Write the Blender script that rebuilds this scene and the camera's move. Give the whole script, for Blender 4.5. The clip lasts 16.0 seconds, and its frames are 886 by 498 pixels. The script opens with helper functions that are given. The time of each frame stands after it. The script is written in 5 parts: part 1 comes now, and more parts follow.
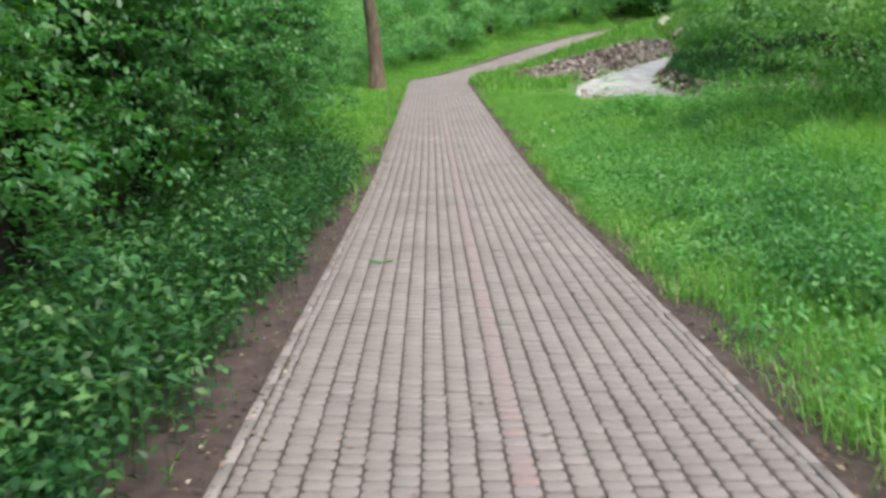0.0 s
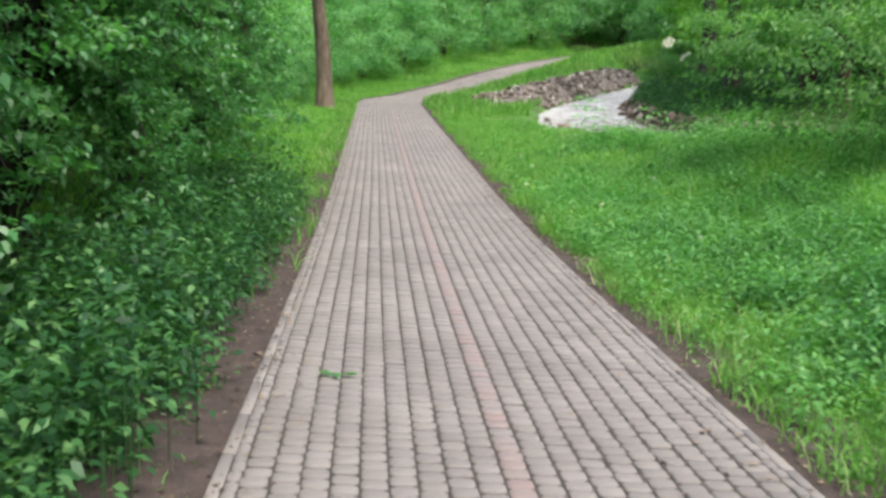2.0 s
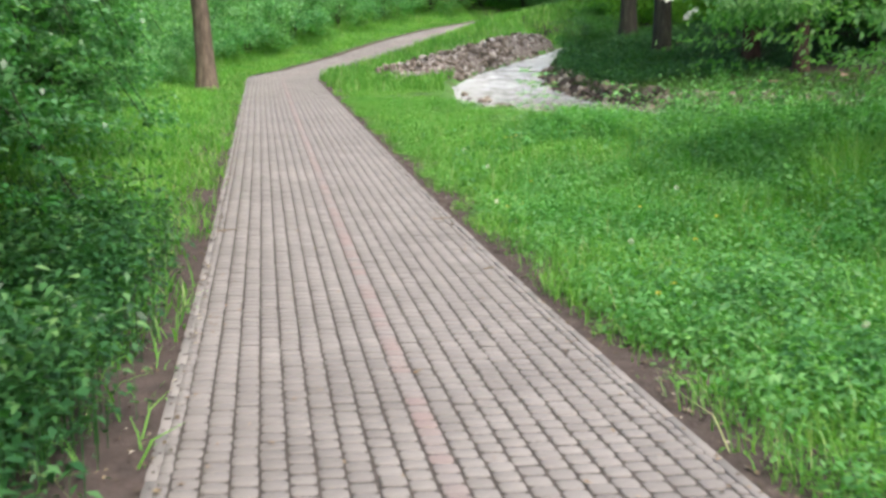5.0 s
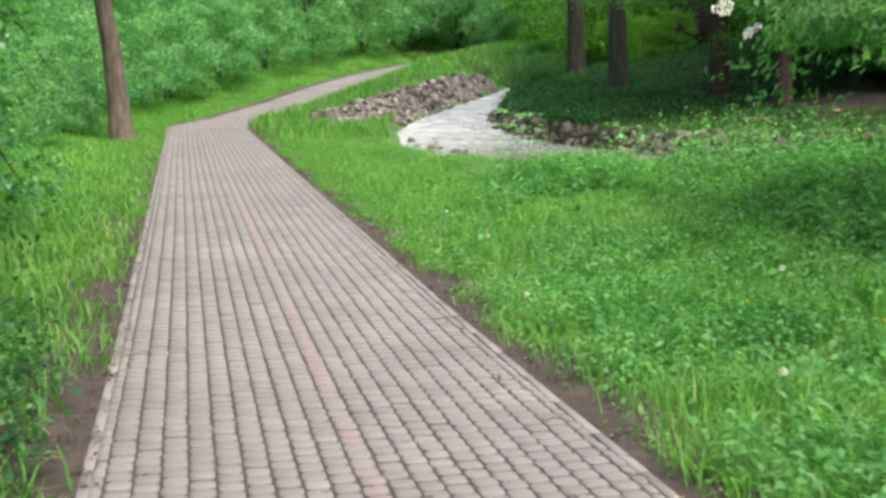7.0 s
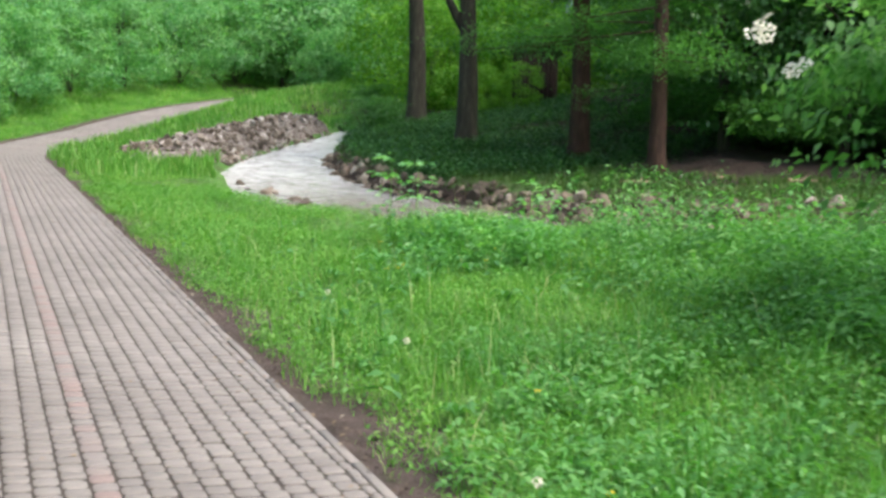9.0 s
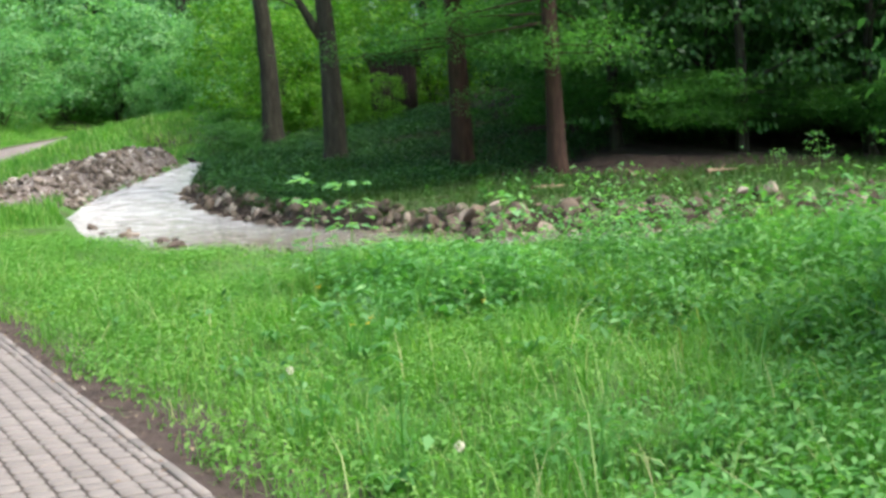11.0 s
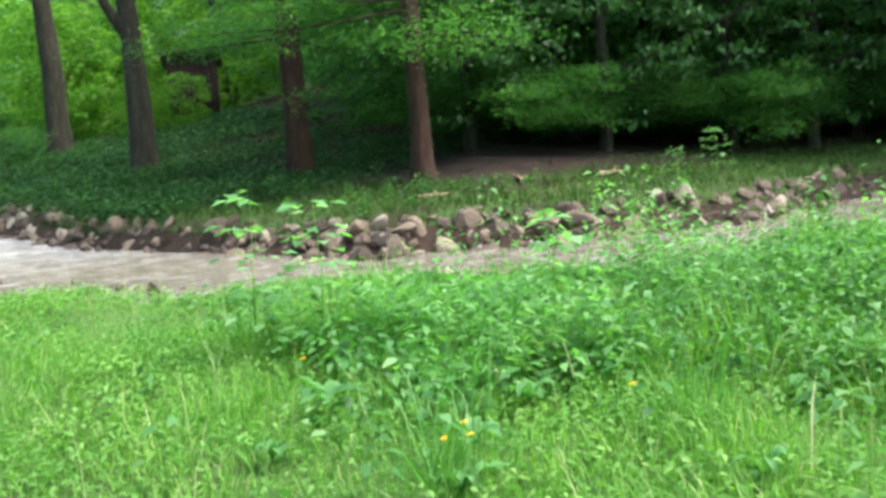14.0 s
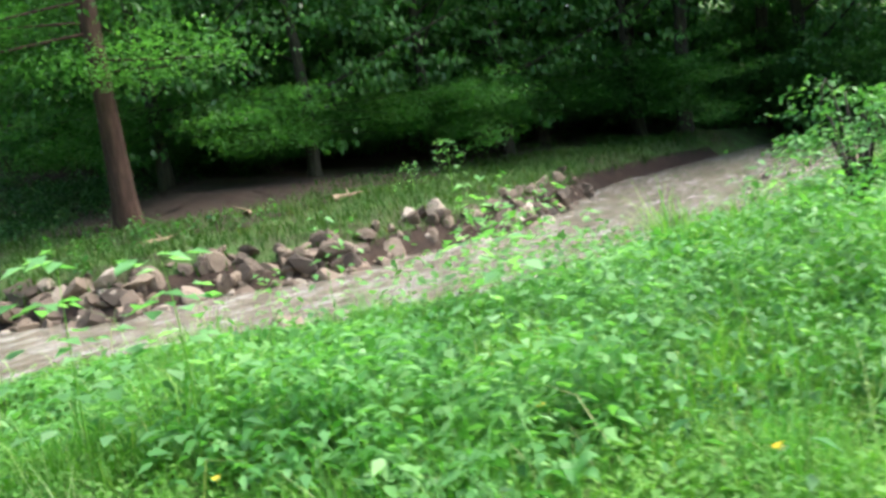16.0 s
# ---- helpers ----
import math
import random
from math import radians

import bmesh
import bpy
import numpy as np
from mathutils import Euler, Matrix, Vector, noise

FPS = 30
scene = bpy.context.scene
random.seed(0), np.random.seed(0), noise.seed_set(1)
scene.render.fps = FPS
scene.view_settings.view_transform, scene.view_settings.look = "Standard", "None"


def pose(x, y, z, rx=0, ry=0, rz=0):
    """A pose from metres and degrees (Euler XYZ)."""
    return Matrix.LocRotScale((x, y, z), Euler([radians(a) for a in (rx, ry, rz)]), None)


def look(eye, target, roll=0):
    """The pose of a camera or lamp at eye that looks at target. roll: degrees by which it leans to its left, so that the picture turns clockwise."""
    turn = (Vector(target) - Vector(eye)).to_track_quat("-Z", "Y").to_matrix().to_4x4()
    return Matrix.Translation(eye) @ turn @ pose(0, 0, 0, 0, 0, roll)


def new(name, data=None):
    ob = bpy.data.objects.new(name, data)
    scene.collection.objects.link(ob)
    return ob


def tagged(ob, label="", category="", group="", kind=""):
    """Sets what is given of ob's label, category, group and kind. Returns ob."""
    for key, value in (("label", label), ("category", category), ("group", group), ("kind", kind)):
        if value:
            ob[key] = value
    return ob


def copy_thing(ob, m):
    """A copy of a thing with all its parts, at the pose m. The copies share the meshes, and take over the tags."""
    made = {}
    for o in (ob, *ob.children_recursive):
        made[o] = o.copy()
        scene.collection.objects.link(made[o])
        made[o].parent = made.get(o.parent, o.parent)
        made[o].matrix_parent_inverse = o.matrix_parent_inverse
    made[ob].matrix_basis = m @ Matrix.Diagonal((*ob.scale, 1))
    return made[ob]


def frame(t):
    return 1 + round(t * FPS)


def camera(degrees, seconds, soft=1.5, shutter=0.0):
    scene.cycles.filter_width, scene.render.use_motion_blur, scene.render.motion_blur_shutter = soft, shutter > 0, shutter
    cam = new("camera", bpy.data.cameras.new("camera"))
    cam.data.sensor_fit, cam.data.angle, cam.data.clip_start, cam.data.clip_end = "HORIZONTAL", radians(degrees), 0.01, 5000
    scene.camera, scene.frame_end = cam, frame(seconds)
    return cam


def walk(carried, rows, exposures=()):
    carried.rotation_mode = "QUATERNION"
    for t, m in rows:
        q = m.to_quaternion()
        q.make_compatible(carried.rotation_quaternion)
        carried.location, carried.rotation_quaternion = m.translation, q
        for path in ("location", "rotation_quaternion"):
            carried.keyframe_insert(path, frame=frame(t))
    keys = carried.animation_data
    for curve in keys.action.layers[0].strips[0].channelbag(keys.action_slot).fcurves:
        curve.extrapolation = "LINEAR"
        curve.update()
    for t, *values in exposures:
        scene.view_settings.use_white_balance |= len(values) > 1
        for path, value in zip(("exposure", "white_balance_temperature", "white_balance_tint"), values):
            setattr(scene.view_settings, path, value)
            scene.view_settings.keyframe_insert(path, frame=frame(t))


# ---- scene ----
cam = camera(44.3, 16.0, soft=3.0, shutter=0.4)
PATH = [
    (0, (-0.318, -2.154, 1.379), (-0.303, -0.179, 1.061), -1.5),
    (0.5, (-0.355, -1.397, 1.375), (-0.343, 0.582, 1.086), 2.5),
    (1, (-0.418, -0.742, 1.376), (-0.362, 1.241, 1.116), 0.3),
    (1.5, (-0.486, -0.01, 1.36), (-0.418, 1.975, 1.121), 3.0),
    (2, (-0.562, 0.686, 1.339), (-0.432, 2.662, 1.061), 1.3),
    (2.5, (-0.594, 1.354, 1.322), (-0.464, 3.335, 1.078), 2.8),
    (3, (-0.618, 2.074, 1.369), (-0.504, 4.06, 1.162), -0.5),
    (3.5, (-0.623, 2.828, 1.364), (-0.47, 4.815, 1.192), 1.5),
    (4, (-0.628, 3.52, 1.369), (-0.399, 5.488, 1.098), -1.5),
    (4.2, (-0.631, 3.746, 1.398), (-0.364, 5.702, 1.08), -0.6),
    (6.3, (-0.652, 6.634, 1.474), (-0.262, 8.566, 1.135), -0.9),
    (6.5, (-0.639, 6.88, 1.422), (-0.228, 8.821, 1.169), -0.5),
    (7, (-0.638, 7.755, 1.421), (-0.188, 9.687, 1.166), -1.6),
    (7.5, (-0.639, 8.405, 1.442), (-0.103, 10.318, 1.216), -0.2),
    (8, (-0.568, 9.229, 1.437), (0.006, 11.14, 1.304), -3.2),
    (8.5, (-0.532, 9.975, 1.41), (0.227, 11.817, 1.233), -0.4),
    (9, (-0.465, 10.734, 1.412), (0.323, 12.564, 1.241), 1.9),
    (9.5, (-0.454, 11.375, 1.415), (0.426, 13.157, 1.196), -0.3),
    (9.7, (-0.455, 11.698, 1.358), (0.434, 13.485, 1.228), 0.1),
    (11.8, (-0.207, 13.592, 1.419), (0.910, 15.242, 1.246), -3.8),
    (12, (-0.189, 13.789, 1.441), (0.932, 15.437, 1.271), -1.9),
    (12.5, (-0.111, 14.321, 1.442), (1.134, 15.868, 1.203), -4.1),
    (13, (-0.081, 14.840, 1.462), (1.298, 16.257, 1.165), -1.7),
    (13.5, (-0.091, 15.310, 1.485), (1.228, 16.792, 1.236), -3.5),
    (14, (-0.117, 15.759, 1.496), (1.252, 17.208, 1.339), -4.3),
    (14.5, (-0.099, 16.215, 1.488), (1.443, 17.474, 1.295), -6.2),
    (15, (0.023, 16.665, 1.498), (1.674, 17.772, 1.276), -5.2),
    (15.5, (0.061, 17.110, 1.532), (1.807, 18.068, 1.346), -7.6),
    (16, (0.187, 17.568, 1.564), (1.945, 18.504, 1.386), -9.4),
]
walk(cam, [(t, look(eye, target, roll)) for t, eye, target, roll in PATH], exposures=[(0.0, 1.11), (1.5, 1.19), (3.5, 1.3), (7.0, 1.31), (9.5, 1.34), (12.0, 1.63), (16.0, 1.97)])

# ---- light: bright overcast day in late spring ----
world = bpy.data.worlds.new("overcast_sky")
scene.world = world
world.use_nodes = True
wn = world.node_tree.nodes
wl = world.node_tree.links
sky = wn.new("ShaderNodeTexSky")
sky.sky_type = "NISHITA"
sky.sun_disc = False
sky.sun_elevation = radians(60)
sky.sun_rotation = radians(150)
sky.air_density = 1.0
sky.dust_density = 4.0
wn["Background"].inputs["Strength"].default_value = 0.15
wl.new(sky.outputs[0], wn["Background"].inputs["Color"])
sun_data = bpy.data.lights.new("sun", "SUN")
sun_data.energy = 1.5
sun_data.angle = radians(25)
sun_data.color = (1.0, 0.96, 0.9)
sun = new("sun", sun_data)
sun.matrix_world = look((7.5, -12.9, 25.8), (0, 0, 0))

rng = np.random.default_rng(7)


# ---- materials ----
def material(name, rough=0.9):
    m = bpy.data.materials.new(name)
    m.use_nodes = True
    n = m.node_tree.nodes
    b = n["Principled BSDF"]
    b.inputs["Roughness"].default_value = rough
    return m, n, m.node_tree.links, b


def ramp(n, stops):
    r = n.new("ShaderNodeValToRGB")
    while len(r.color_ramp.elements) < len(stops):
        r.color_ramp.elements.new(0.5)
    for e, (p, c) in zip(r.color_ramp.elements, stops):
        e.position, e.color = p, (*c, 1)
    return r


def noise_tex(n, l, scale, detail=4, rough=0.6, coords="Object", stretch=None):
    tc = n.new("ShaderNodeTexCoord")
    t = n.new("ShaderNodeTexNoise")
    t.inputs["Scale"].default_value, t.inputs["Detail"].default_value, t.inputs["Roughness"].default_value = scale, detail, rough
    if stretch:
        mp = n.new("ShaderNodeMapping")
        mp.inputs["Scale"].default_value = stretch
        l.new(tc.outputs[coords], mp.inputs[0])
        l.new(mp.outputs[0], t.inputs["Vector"])
    else:
        l.new(tc.outputs[coords], t.inputs["Vector"])
    return t


def mixc(n, l, a, b, fac, mode="MIX"):
    m = n.new("ShaderNodeMix")
    m.data_type, m.blend_type = "RGBA", mode
    for sock, v in ((m.inputs[6], a), (m.inputs[7], b), (m.inputs[0], fac)):
        if hasattr(v, "is_linked"):
            l.new(v, sock)
        else:
            sock.default_value = v if isinstance(v, float) else (*v, 1)
    return m.outputs[2]


def bump(n, l, b, height, strength, dist=0.02):
    bm = n.new("ShaderNodeBump")
    bm.inputs["Strength"].default_value, bm.inputs["Distance"].default_value = strength, dist
    l.new(height, bm.inputs["Height"])
    l.new(bm.outputs[0], b.inputs["Normal"])


def leaf_material(name, stops, gloss=0.42, through_light=0.35, patch=0.6, shine=0.35):
    """Leaves: each its own tint, broad patches of lighter and darker growth, some light let through."""
    m, n, l, b = material(name, gloss)
    g = n.new("ShaderNodeNewGeometry")
    r = ramp(n, stops)
    l.new(g.outputs["Random Per Island"], r.inputs[0])
    big = noise_tex(n, l, patch, 3)
    grown = ramp(n, [(0.36, (0.0, 0.0, 0.0)), (0.64, (1.0, 1.0, 1.0))])
    l.new(big.outputs[0], grown.inputs[0])
    col = mixc(n, l, r.outputs[0], (0.6, 0.76, 0.72), grown.outputs[0], "MULTIPLY")
    l.new(col, b.inputs["Base Color"])
    b.inputs["Specular IOR Level"].default_value = shine
    tr = n.new("ShaderNodeBsdfTranslucent")
    tcol = mixc(n, l, col, (1.0, 1.25, 0.5), 1.0, "MULTIPLY")
    l.new(tcol, tr.inputs[0])
    mx = n.new("ShaderNodeMixShader")
    mx.inputs[0].default_value = through_light
    l.new(b.outputs[0], mx.inputs[1])
    l.new(tr.outputs[0], mx.inputs[2])
    l.new(mx.outputs[0], n["Material Output"].inputs[0])
    return m


LEAF_SHRUB = leaf_material("shrub_leaf", [(0.0, (0.055, 0.17, 0.046)), (0.5, (0.1, 0.28, 0.088)), (0.86, (0.15, 0.345, 0.12)), (1.0, (0.34, 0.5, 0.29))], 0.36, 0.48, 0.6, 0.6)
LEAF_YELLOW_GREEN = leaf_material("yellow_green_leaf", [(0.0, (0.12, 0.3, 0.03)), (0.6, (0.2, 0.42, 0.05)), (1.0, (0.3, 0.52, 0.09))], 0.5, 0.55)
LEAF_GROUND_ELDER = leaf_material("ground_elder_leaf", [(0.0, (0.1, 0.28, 0.07)), (0.5, (0.16, 0.38, 0.11)), (0.9, (0.23, 0.46, 0.16)), (1.0, (0.3, 0.52, 0.22))], 0.55, 0.48, 1.1)
LEAF_TREE = leaf_material("tree_leaf", [(0.0, (0.05, 0.15, 0.038)), (0.6, (0.09, 0.245, 0.063)), (1.0, (0.15, 0.33, 0.095))], 0.4, 0.52, 0.6, 0.55)
LEAF_LIGHT = leaf_material("young_leaf", [(0.0, (0.14, 0.33, 0.12)), (0.6, (0.25, 0.49, 0.22)), (1.0, (0.37, 0.59, 0.32))], 0.5, 0.58)
LEAF_HERB = leaf_material("herb_leaf", [(0.0, (0.06, 0.18, 0.05)), (0.5, (0.11, 0.29, 0.085)), (0.92, (0.18, 0.39, 0.13)), (1.0, (0.26, 0.45, 0.19))], 0.5, 0.42)
GRASS = leaf_material("grass_blade", [(0.0, (0.12, 0.3, 0.048)), (0.5, (0.185, 0.4, 0.072)), (0.9, (0.27, 0.49, 0.115)), (1.0, (0.52, 0.53, 0.28))], 0.6, 0.48, 0.9)

LEAF_FAR = leaf_material("far_forest_leaf", [(0.0, (0.075, 0.2, 0.08)), (0.5, (0.125, 0.31, 0.135)), (1.0, (0.2, 0.42, 0.2))], 0.5, 0.45, 0.25)
LEAF_NETTLE = leaf_material("nettle_leaf", [(0.0, (0.02, 0.07, 0.022)), (0.5, (0.041, 0.132, 0.04)), (0.85, (0.08, 0.21, 0.06)), (1.0, (0.2, 0.35, 0.13))], 0.45, 0.35, 1.2)
STRAW = leaf_material("pale_grass_stalk", [(0.0, (0.2, 0.36, 0.1)), (0.6, (0.36, 0.45, 0.18)), (1.0, (0.55, 0.52, 0.3))], 0.6, 0.3)
TUFT = leaf_material("tall_grass_tuft", [(0.0, (0.08, 0.24, 0.05)), (0.6, (0.13, 0.34, 0.075)), (1.0, (0.2, 0.42, 0.11))], 0.5, 0.45)
LEAF_ELDER = leaf_material("elder_leaf", [(0.0, (0.12, 0.27, 0.09)), (0.5, (0.22, 0.4, 0.15)), (1.0, (0.36, 0.53, 0.26))], 0.45, 0.62)
LEAF_CLOVER = leaf_material("clover_leaf", [(0.0, (0.11, 0.27, 0.05)), (0.5, (0.17, 0.38, 0.075)), (1.0, (0.25, 0.46, 0.12))], 0.55, 0.45, 1.6)
# Olive grass of the far bank, the wood's shade darkened into its green.
BANK_GRASS = leaf_material("shaded_bank_grass", [(0.0, (0.04, 0.088, 0.018)), (0.6, (0.066, 0.15, 0.029)), (0.92, (0.1, 0.165, 0.04)), (1.0, (0.15, 0.145, 0.065))], 0.7, 0.35, 0.8)

# Bark with the wood's shade darkened in; brown_bark below is the lit one.
BARK, n, l, b = material("bark", 0.95)
t1 = noise_tex(n, l, 9, 6, 0.7, stretch=(1, 1, 0.22))
r = ramp(n, [(0.3, (0.012, 0.011, 0.007)), (0.52, (0.036, 0.034, 0.022)), (0.75, (0.085, 0.078, 0.055))])
l.new(t1.outputs[0], r.inputs[0])
l.new(r.outputs[0], b.inputs["Base Color"])
bump(n, l, b, t1.outputs[0], 0.9, 0.05)

# Reddish bark, likewise lowered for trunks standing in woodland shade.
BARK_RED, n, l, b = material("reddish_bark", 0.95)
t1 = noise_tex(n, l, 9, 6, 0.7, stretch=(1, 1, 0.25))
r = ramp(n, [(0.3, (0.018, 0.009, 0.006)), (0.52, (0.055, 0.028, 0.018)), (0.75, (0.1, 0.058, 0.04))])
l.new(t1.outputs[0], r.inputs[0])
l.new(r.outputs[0], b.inputs["Base Color"])
bump(n, l, b, t1.outputs[0], 0.9, 0.05)

BARK_BROWN, n, l, b = material("brown_bark", 0.95)
t1 = noise_tex(n, l, 9, 6, 0.7, stretch=(1, 1, 0.22))
r = ramp(n, [(0.3, (0.04, 0.03, 0.022)), (0.5, (0.13, 0.095, 0.068)), (0.75, (0.26, 0.2, 0.15))])
l.new(t1.outputs[0], r.inputs[0])
l.new(r.outputs[0], b.inputs["Base Color"])
bump(n, l, b, t1.outputs[0], 0.9, 0.05)

SOIL, n, l, b = material("bare_soil", 1.0)
t1 = noise_tex(n, l, 7, 8, 0.7)
t2 = noise_tex(n, l, 60, 4, 0.7)
r = ramp(n, [(0.3, (0.045, 0.031, 0.026)), (0.6, (0.09, 0.065, 0.055)), (0.8, (0.16, 0.12, 0.1))])
l.new(t1.outputs[0], r.inputs[0])
l.new(mixc(n, l, r.outputs[0], t2.outputs[0], 0.35, "OVERLAY"), b.inputs["Base Color"])
bump(n, l, b, t2.outputs[0], 0.8, 0.03)

# Soil and litter brown, lowered to carry the deep shade under trees.
SHADED_LITTER, n, l, b = material("shade_darkened_litter", 1.0)
t1 = noise_tex(n, l, 5, 8, 0.7)
t2 = noise_tex(n, l, 50, 4, 0.7)
r = ramp(n, [(0.3, (0.022, 0.013, 0.009)), (0.6, (0.05, 0.03, 0.02)), (0.8, (0.085, 0.055, 0.035))])
l.new(t1.outputs[0], r.inputs[0])
l.new(mixc(n, l, r.outputs[0], t2.outputs[0], 0.4, "OVERLAY"), b.inputs["Base Color"])
bump(n, l, b, t2.outputs[0], 1.0, 0.05)

TURF, n, l, b = material("turf_ground", 1.0)
t1 = noise_tex(n, l, 0.8, 5, 0.6)
t2 = noise_tex(n, l, 25, 5, 0.7)
r = ramp(n, [(0.3, (0.075, 0.11, 0.028)), (0.5, (0.085, 0.2, 0.035)), (0.8, (0.12, 0.27, 0.045))])
l.new(t1.outputs[0], r.inputs[0])
l.new(mixc(n, l, r.outputs[0], t2.outputs[0], 0.5, "OVERLAY"), b.inputs["Base Color"])
bump(n, l, b, t2.outputs[0], 1.0, 0.06)

# Brown and green turf, darkened too for the shade on the far bank.
BANK, n, l, b = material("shaded_bank_turf", 1.0)
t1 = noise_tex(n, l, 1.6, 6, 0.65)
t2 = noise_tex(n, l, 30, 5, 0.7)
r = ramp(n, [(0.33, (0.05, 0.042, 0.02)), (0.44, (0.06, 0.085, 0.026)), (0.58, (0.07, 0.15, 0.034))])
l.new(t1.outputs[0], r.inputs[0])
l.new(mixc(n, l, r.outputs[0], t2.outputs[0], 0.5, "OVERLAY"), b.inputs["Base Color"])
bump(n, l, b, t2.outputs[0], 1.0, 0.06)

PAVER, n, l, b = material("concrete_paver", 0.85)
oi = n.new("ShaderNodeObjectInfo")
g = n.new("ShaderNodeNewGeometry")
add = n.new("ShaderNodeMath")
add.operation = "ADD"
l.new(oi.outputs["Random"], add.inputs[0])
l.new(g.outputs["Random Per Island"], add.inputs[1])
fr = n.new("ShaderNodeMath")
fr.operation = "FRACT"
l.new(add.outputs[0], fr.inputs[0])
r = ramp(n, [(0.0, (0.192, 0.177, 0.166)), (0.5, (0.208, 0.192, 0.18)), (1.0, (0.226, 0.209, 0.196))])
l.new(fr.outputs[0], r.inputs[0])
t1 = noise_tex(n, l, 0.9, 5, 0.65)
t2 = noise_tex(n, l, 160, 3, 0.7)
st = ramp(n, [(0.3, (0.78, 0.76, 0.75)), (0.65, (1.05, 1.03, 1.02))])
l.new(t1.outputs[0], st.inputs[0])
c1 = mixc(n, l, r.outputs[0], st.outputs[0], 1.0, "MULTIPLY")
c2 = mixc(n, l, c1, t2.outputs[0], 0.3, "OVERLAY")
l.new(c2, b.inputs["Base Color"])
bump(n, l, b, t2.outputs[0], 0.35, 0.003)

PAVER_RED, n, l, b = material("reddish_paver", 0.85)
t2 = noise_tex(n, l, 160, 3, 0.7)
g = n.new("ShaderNodeNewGeometry")
r = ramp(n, [(0.0, (0.207, 0.188, 0.177)), (0.5, (0.214, 0.179, 0.167)), (1.0, (0.221, 0.168, 0.156))])
l.new(g.outputs["Random Per Island"], r.inputs[0])
l.new(mixc(n, l, r.outputs[0], t2.outputs[0], 0.3, "OVERLAY"), b.inputs["Base Color"])
bump(n, l, b, t2.outputs[0], 0.35, 0.003)

JOINT, n, l, b = material("sandy_joint", 1.0)
t1 = noise_tex(n, l, 30, 5)
r = ramp(n, [(0.3, (0.035, 0.029, 0.025)), (0.7, (0.085, 0.07, 0.06))])
l.new(t1.outputs[0], r.inputs[0])
l.new(r.outputs[0], b.inputs["Base Color"])

def stone_material(name, stops, rough):
    m, n, l, b = material(name, rough)
    oi = n.new("ShaderNodeObjectInfo")
    r = ramp(n, stops)
    l.new(oi.outputs["Random"], r.inputs[0])
    t1 = noise_tex(n, l, 6, 6, 0.7)
    t2 = noise_tex(n, l, 40, 4, 0.7)
    l.new(mixc(n, l, mixc(n, l, r.outputs[0], t1.outputs[0], 0.6, "OVERLAY"), t2.outputs[0], 0.4, "OVERLAY"), b.inputs["Base Color"])
    bump(n, l, b, t2.outputs[0], 0.6, 0.02)
    return m


ROCK = stone_material("dry_rubble_stone", [(0.0, (0.08, 0.062, 0.048)), (0.4, (0.17, 0.135, 0.105)), (0.78, (0.27, 0.225, 0.185)), (1.0, (0.5, 0.46, 0.42))], 0.85)
# Darker brown and less rough than the rubble.
ROCK_BROWN = stone_material("darker_brown_stone", [(0.0, (0.05, 0.036, 0.026)), (0.45, (0.12, 0.088, 0.063)), (0.85, (0.22, 0.17, 0.125)), (1.0, (0.4, 0.35, 0.29))], 0.65)

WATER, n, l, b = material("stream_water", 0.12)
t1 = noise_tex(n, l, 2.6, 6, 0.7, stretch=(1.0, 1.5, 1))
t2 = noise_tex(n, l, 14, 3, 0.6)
# Riffle foam and the sky's reflection, both put into the colour as white.
foam_and_sky = ramp(n, [(0.3, (0.3, 0.29, 0.27)), (0.47, (0.58, 0.575, 0.56)), (0.62, (0.84, 0.84, 0.84))])
l.new(t1.outputs[0], foam_and_sky.inputs[0])
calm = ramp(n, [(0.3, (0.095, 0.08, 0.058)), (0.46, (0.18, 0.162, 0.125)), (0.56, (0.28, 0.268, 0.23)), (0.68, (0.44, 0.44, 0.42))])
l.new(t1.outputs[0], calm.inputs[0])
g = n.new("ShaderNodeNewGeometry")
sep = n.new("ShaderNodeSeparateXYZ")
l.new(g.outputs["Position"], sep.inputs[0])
# The painted white grows with Y, away from the lower bend.
upstream = n.new("ShaderNodeMapRange")
upstream.inputs["From Min"].default_value, upstream.inputs["From Max"].default_value = 28.5, 36.5
l.new(sep.outputs["Y"], upstream.inputs["Value"])
l.new(mixc(n, l, calm.outputs[0], foam_and_sky.outputs[0], upstream.outputs[0]), b.inputs["Base Color"])
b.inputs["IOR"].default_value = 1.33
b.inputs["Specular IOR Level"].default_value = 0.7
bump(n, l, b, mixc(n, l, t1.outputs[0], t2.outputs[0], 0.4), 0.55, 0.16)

GRAVEL, n, l, b = material("stream_gravel", 0.95)
vt = n.new("ShaderNodeTexVoronoi")
vt.inputs["Scale"].default_value = 14
tc = n.new("ShaderNodeTexCoord")
l.new(tc.outputs["Object"], vt.inputs["Vector"])
r = ramp(n, [(0.0, (0.1, 0.075, 0.06)), (0.5, (0.2, 0.165, 0.14)), (1.0, (0.42, 0.38, 0.35))])
l.new(vt.outputs["Color"], r.inputs[0])
l.new(r.outputs[0], b.inputs["Base Color"])
bump(n, l, b, vt.outputs["Distance"], 1.0, 0.08)

BLOSSOM, n, l, b = material("cream_blossom", 0.8)
t1 = noise_tex(n, l, 40, 3)
r = ramp(n, [(0.3, (0.62, 0.6, 0.45)), (0.7, (0.84, 0.82, 0.7))])
l.new(t1.outputs[0], r.inputs[0])
l.new(r.outputs[0], b.inputs["Base Color"])
